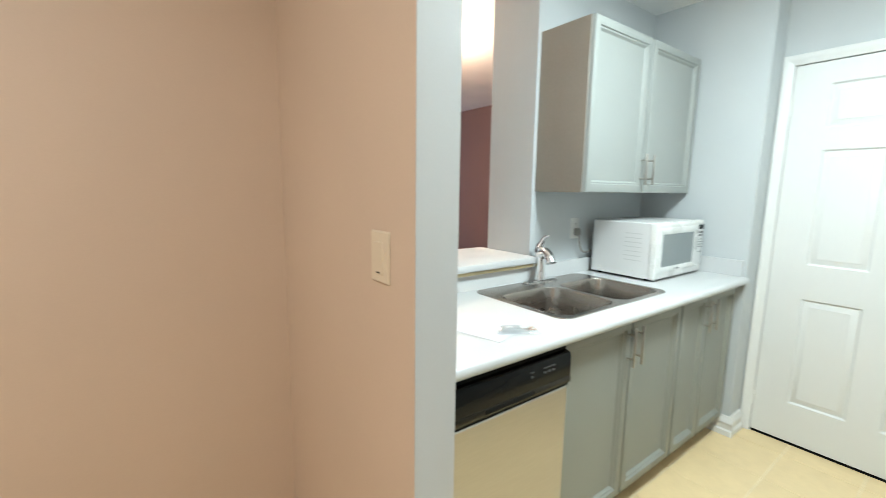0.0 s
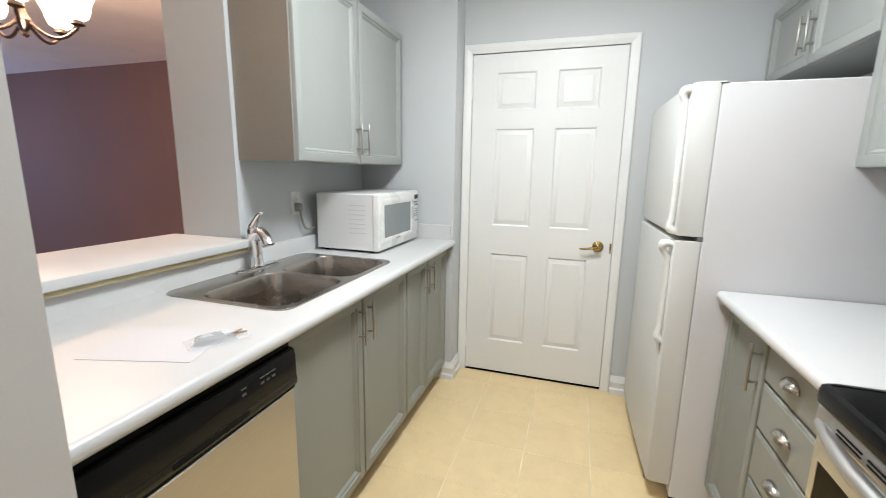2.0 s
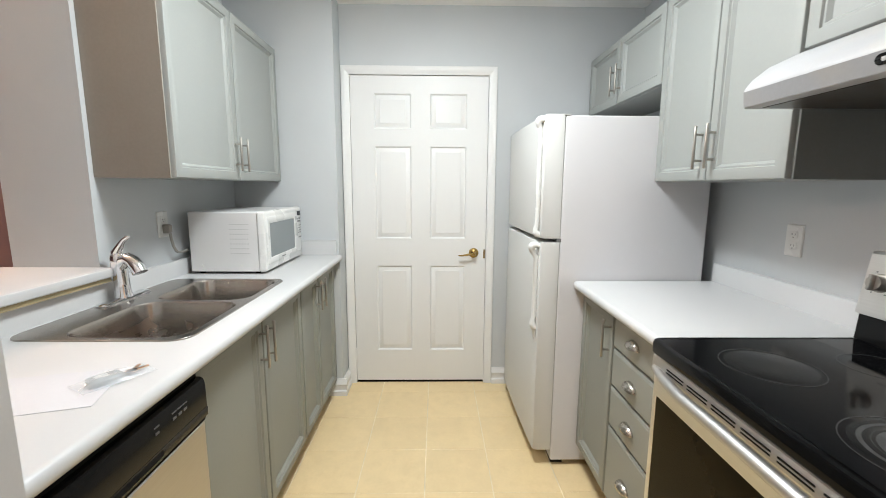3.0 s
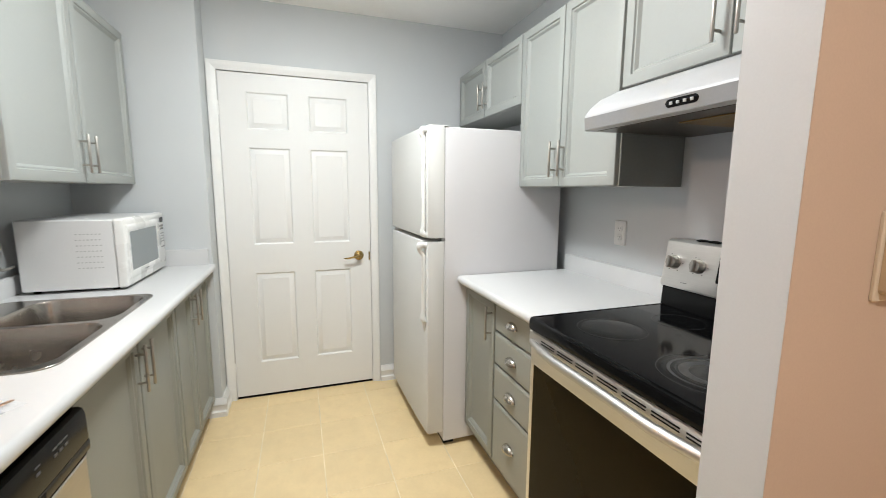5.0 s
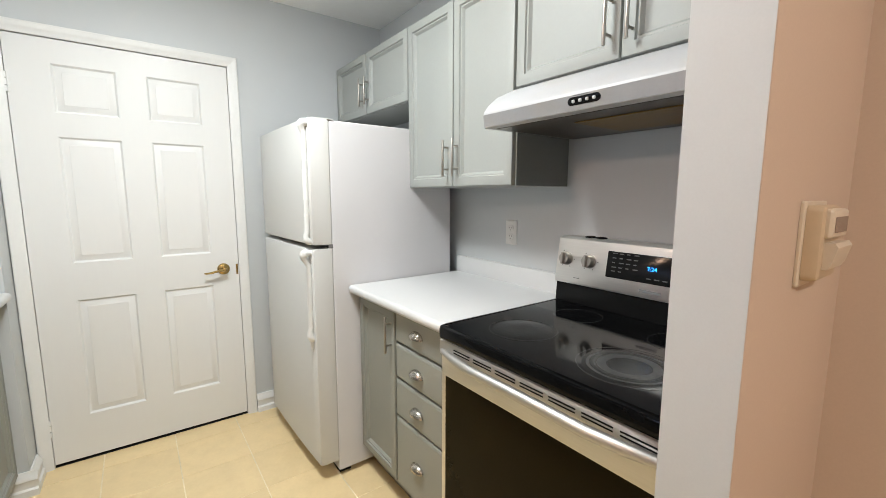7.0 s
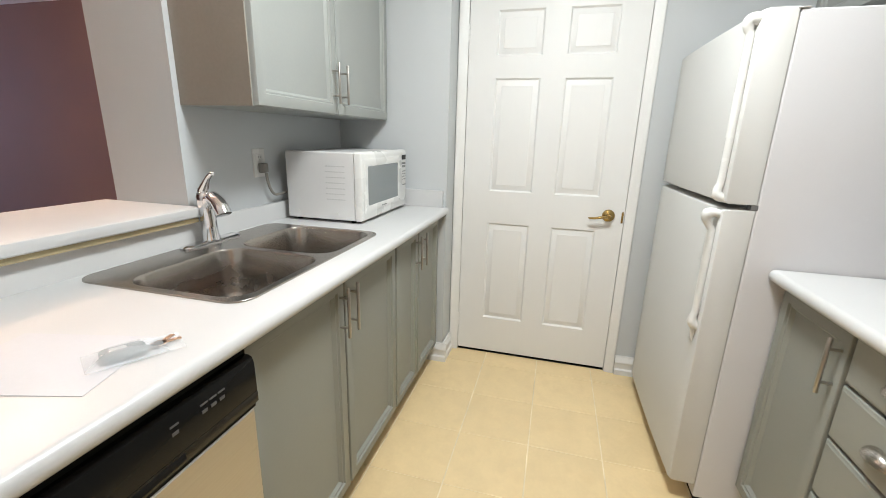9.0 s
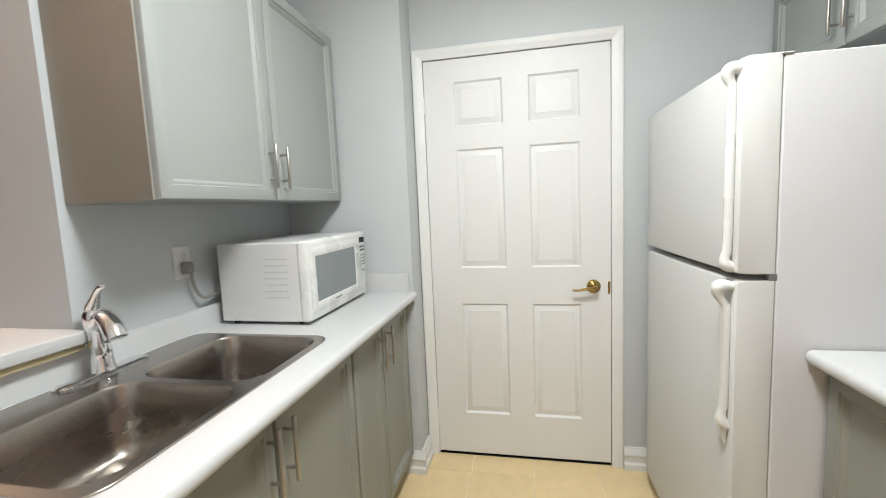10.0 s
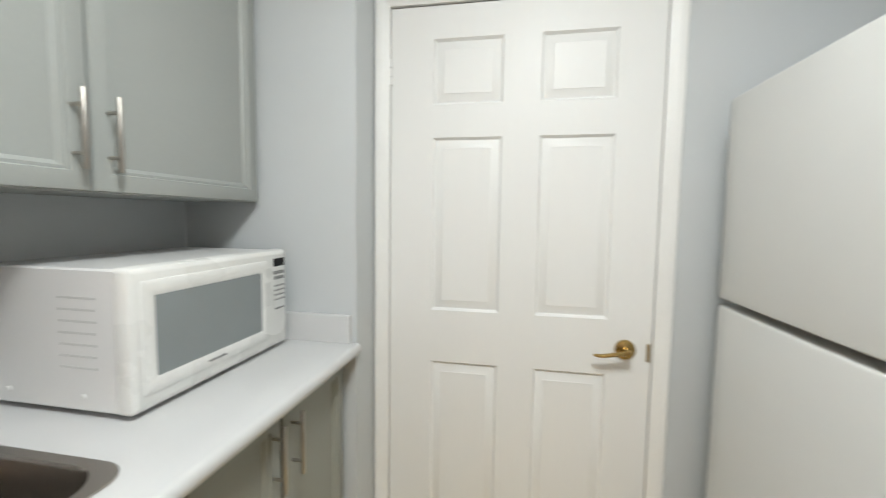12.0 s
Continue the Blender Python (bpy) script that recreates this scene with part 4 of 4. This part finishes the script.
def lettering(text, size, m, mat, parent, name):
    """Words in the built-in font, as a thin mesh."""
    cu = bpy.data.curves.new(name, "FONT")
    cu.body, cu.size, cu.extrude, cu.align_x = text, size, 0.0003, "CENTER"
    tmp = new("tmp", cu)
    me = bpy.data.meshes.new_from_object(tmp.evaluated_get(bpy.context.evaluated_depsgraph_get()))
    bpy.data.objects.remove(tmp)
    me.transform(Matrix.Translation(-ORIGIN[parent.name]) @ m)
    me.materials.clear()
    me.materials.append(mat)
    ob = new(name, me)
    ob.parent = parent
    ORIGIN[ob.name] = ORIGIN[parent.name]
    return ob


slope = math.degrees(math.atan(0.1463))
lettering("7:24", 0.019, Matrix.Translation(G(0.930, 1.104, 0.0032)) @ pose(0, 0, 0, 90 + slope, 0, 180), BLUE_LED, disp, "clock_digits")
for u in (1.266, 1.166, 0.700, 0.600):
    bm = B()
    mk = Matrix.Translation(G(u, 1.106, 0.0)) @ pose(0, 0, 0, -90 + slope, 0, 0)
    lathe(bm, mk, [(0.026, 0.0002), (0.026, 0.004), (0.0235, 0.006), (0.022, 0.020), (0.020, 0.024), (0.004, 0.0245)], 28)
    kn = part("knob", bm, NICKEL, panel, "round steel knob")
    bm = B()
    loft(bm, lambda a, b2, w: mk @ Vector((a, b2, w)), -0.0055, 0.0055, -0.0225, 0.0225, [(0, 0.02), (0, 0.034), (0.002, 0.037)], 0.004)
    part("grip", bm, NICKEL, kn)
bm = B()
for u in (1.266, 1.166):
    for k in range(5):
        a = radians(30 + 60 * k)
        loft(bm, G, u + 0.035 * math.sin(a) - 0.002, u + 0.035 * math.sin(a) + 0.002, 1.105 + 0.033 * math.cos(a), 1.108 + 0.033 * math.cos(a), [(0, 0.0002), (0, 0.0009)])
loft(bm, G, 1.20, 1.226, 1.036, 1.038, [(0, 0.0002), (0, 0.0009)])
part("dial_marks", bm, DARK_PRINT, panel, kind="stuff")
bm = B()
for x in (1.150, 1.195):
    lathe(bm, pose(x, -1.095, 1.1905), [(0.020, 0), (0.022, 0.003), (0.012, 0.006), (0.002, 0.0065)], 16)
part("vent_cap", bm, BLACK_MATTE, panel)

# ---- range hood ----
hd = thing("range_hood", (0.955, -0.9, 1.574), "white under-cabinet range hood with a greasy underside", "range hood")
HX0, HX1 = 0.575, 1.3345
bm = B()
prof = [(-1.136, 1.7215), (-0.838, 1.7215), (-0.800, 1.715), (-0.732, 1.682), (-0.690, 1.648), (-0.673, 1.626), (-0.670, 1.618), (-0.675, 1.576), (-0.680, 1.574),
        (-0.708, 1.574), (-0.712, 1.592), (-1.100, 1.592), (-1.104, 1.574), (-1.136, 1.574)]
extrude(bm, prof, lambda y, z: Vector((HX0 + 0.012, y, z)), lambda y, z: Vector((HX1 - 0.012, y, z)))
for x0, x1 in ((HX0, HX0 + 0.0118), (HX1 - 0.0118, HX1)):
    end = prof[:9] + [prof[13]]
    extrude(bm, end, lambda y, z: Vector((x0, y, z)), lambda y, z: Vector((x1, y, z)))
front = [(-0.811, 1.574), (-0.811, 1.7165), (-0.732, 1.682), (-0.690, 1.648), (-0.673, 1.626), (-0.670, 1.618), (-0.675, 1.576), (-0.680, 1.574)]
extrude(bm, front, lambda y, z: Vector((1.3346, y, z)), lambda y, z: Vector((1.3436, y, z)))
HOOD_BAND = material("silver_hood_paint", (0.25, 0.25, 0.255), 0.36, 0.15, vary=0.05, scale=5, bump=0.02, stain=(0.30, 0.26, 0.20), stain_amount=0.3)
HOOD = material("white_hood_enamel", (0.43, 0.43, 0.44), 0.42, vary=0.03, scale=6, bump=0.02, stain=(0.50, 0.43, 0.33), stain_amount=0.25)
part("canopy", bm, HOOD, hd)
bm = B()
extrude(bm, [(-0.6712, 1.6175), (-0.6690, 1.6165), (-0.6738, 1.5768), (-0.6762, 1.5765)], lambda y, z: Vector((HX0, y, z)), lambda y, z: Vector((1.3438, y, z)))
part("front_band", bm, HOOD_BAND, hd, "silver-grey front band with faint stains")
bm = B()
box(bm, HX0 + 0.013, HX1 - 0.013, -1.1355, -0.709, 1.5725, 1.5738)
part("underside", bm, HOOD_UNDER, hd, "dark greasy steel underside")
bm = B()
box(bm, HX0 + 0.10, HX1 - 0.26, -1.06, -0.80, 1.5685, 1.5723, 0.001)
part("filter", bm, GREASE, hd, "yellowed greasy mesh filter")
bm = B()
lathe(bm, pose(HX0 + 0.10, -0.76, 1.5680), [(0.026, 0), (0.030, 0.0044)], 20)
part("lamp_lens", bm, GASKET, hd)
K = lambda u, v, w: Vector((u, -0.6688 - (1.618 - v) * 0.12 + w, v))
bm = B()
loft(bm, K, 0.904, 1.004, 1.590, 1.611, [(0, -0.001), (0, 0.0012), (0.001, 0.0018)], 0.0115, 8)
sp = part("switch_panel", bm, BLACK, hd, "black oval switch panel")
bm = B()
for k in range(4):
    loft(bm, K, 0.917 + 0.021 * k, 0.926 + 0.021 * k, 1.596, 1.604, [(0, 0.001), (0, 0.004), (0.001, 0.0045)], 0.002)
part("buttons", bm, PRINT, sp, kind="stuff")
bm = B()
loft(bm, K, 0.935, 0.985, 1.6142, 1.6158, [(0, -0.001), (0, 0.0005)])
part("printed_text", bm, DARK_PRINT, hd)

# ---- paper, keys ----
bm = B()
extrude(bm, [(0.872, 1.075), (0.945, 0.828), (1.12, 0.884), (1.055, 1.128)], lambda x, y: Vector((x, y, TOP + 0.0004)), lambda x, y: Vector((x, y, TOP + 0.0012)))
solid("paper_sheet", bm, PAPER, "sheet of thin white paper lying on the counter", "paper", origin=(0.99, 1.02, TOP))
keys = thing("key_fob_bag", (1.048, 0.878, TOP), "grey key fob and keys in a clear bag", "keys")
SK = lambda x, y: pose(1.048, 0.878, TOP + 0.0014, 0, 0, -30) @ Vector((x, y, 0))
bm = B()
place = lambda u, v, w: SK(u, v) + Vector((0, 0, w))
loft(bm, place, -0.034, 0.030, -0.020, 0.020, [(0.003, 0.001), (0, 0.004), (0, 0.011), (0.004, 0.0145), (0.007, 0.015)], 0.010)
fob = part("fob", bm, FOB, keys, "blue-grey plastic fob")
bm = B()
loft(bm, place, -0.020, 0.004, -0.009, 0.009, [(0, 0.0145), (0, 0.0162)], 0.003)
part("button", bm, PRINT, fob)
bm = B()
for a in (10, -28):
    mk = pose(*SK(0.048, 0.002), 0, 0, a)
    loft(bm, lambda u, v, w: mk @ Vector((u, v, w)), -0.012, 0.012, -0.010, 0.010, [(0, 0.004), (0, 0.006)], 0.008)
    loft(bm, lambda u, v, w: mk @ Vector((u, v, w)), 0.011, 0.036, -0.004, 0.003, [(0, 0.004), (0, 0.006)])
part("key", bm, KEY, keys, "copper-toned flat key")
bm = B()
nx, ny = 12, 8
random.seed(5)
sheet = [[bm.verts.new(SK(-0.056 + 0.14 * i / nx, -0.036 + 0.072 * j / ny) + Vector((0, 0, 0.0022 + (0.0165 * max(0, 1 - ((i - 5) / 4.6) ** 2) ** 0.5 * max(0, 1 - ((j - 4) / 3.6) ** 2) ** 0.5) + random.uniform(0, 0.0012)))) for j in range(ny + 1)] for i in range(nx + 1)]
for i in range(nx):
    for j in range(ny):
        bm.faces.new((sheet[i][j], sheet[i + 1][j], sheet[i + 1][j + 1], sheet[i][j + 1]))
part("bag", bm, BAG, keys, "clear plastic bag")

# ---- chandelier in the room beyond ----
ch = thing("chandelier", (1.73, 2.62, CEIL), "lit bronze chandelier with frosted bell glass shades", "chandelier")
CX, CY = 1.73, 2.62
bm = B()
lathe(bm, pose(CX, CY, CEIL - 0.028), [(0.012, 0), (0.045, 0.006), (0.060, 0.020), (0.062, 0.0278)], 24)
part("canopy", bm, BRONZE, ch)
bm = B()
lathe(bm, pose(CX, CY, 1.955), [(0.004, 0), (0.016, 0.012), (0.010, 0.026), (0.026, 0.050), (0.030, 0.080), (0.014, 0.110), (0.010, 0.20), (0.016, 0.225), (0.008, 0.26), (0.008, 0.488)], 20)
part("stem", bm, BRONZE, ch)
for k in range(5):
    a = radians(72 * k + 20)
    ca, sa = math.cos(a), math.sin(a)

    def at(r, z):
        return (CX + r * ca, CY + r * sa, z)

    bm = B()
    tube(bm, arc(at(0.02, 2.03), at(0.10, 1.93), at(0.17, 1.985), 8) + [at(0.205, 2.018), at(0.21, 2.035)], 0.008, 10)
    lathe(bm, pose(*at(0.21, 2.030)), [(0.010, 0), (0.030, 0.008), (0.024, 0.022), (0.016, 0.034)], 16)
    arm = part("arm", bm, BRONZE, ch)
    bm = B()
    lathe(bm, pose(*at(0.21, 2.055)), [(0.022, 0), (0.044, 0.016), (0.056, 0.045), (0.060, 0.075), (0.078, 0.115), (0.075, 0.115), (0.057, 0.075), (0.052, 0.045), (0.040, 0.019), (0.018, 0.006)], 24, caps=False)
    part("shade", bm, SHADE, arm, "lit frosted bell glass shade")

# ---- floor tiles ----
PITCH, JOINT, CROSS = 0.310, 0.0052, 0.0024
bm = B()
loft(bm, up(-0.012), 0, PITCH - CROSS, 0, PITCH - JOINT, [(0, 0), (0, 0.0112), (0.0012, 0.012)])
tile_mesh = finish(bm, "tile", TILE, (0, 0, 0))
for i in range(-6, 10):
    for j in range(-3, 5):
        x, y = 0.005 + PITCH * i, -0.41 + PITCH * j
        ob = new("tile", tile_mesh)
        ob.parent = floor
        ob.location = (x + CROSS / 2, y + JOINT / 2, 0)
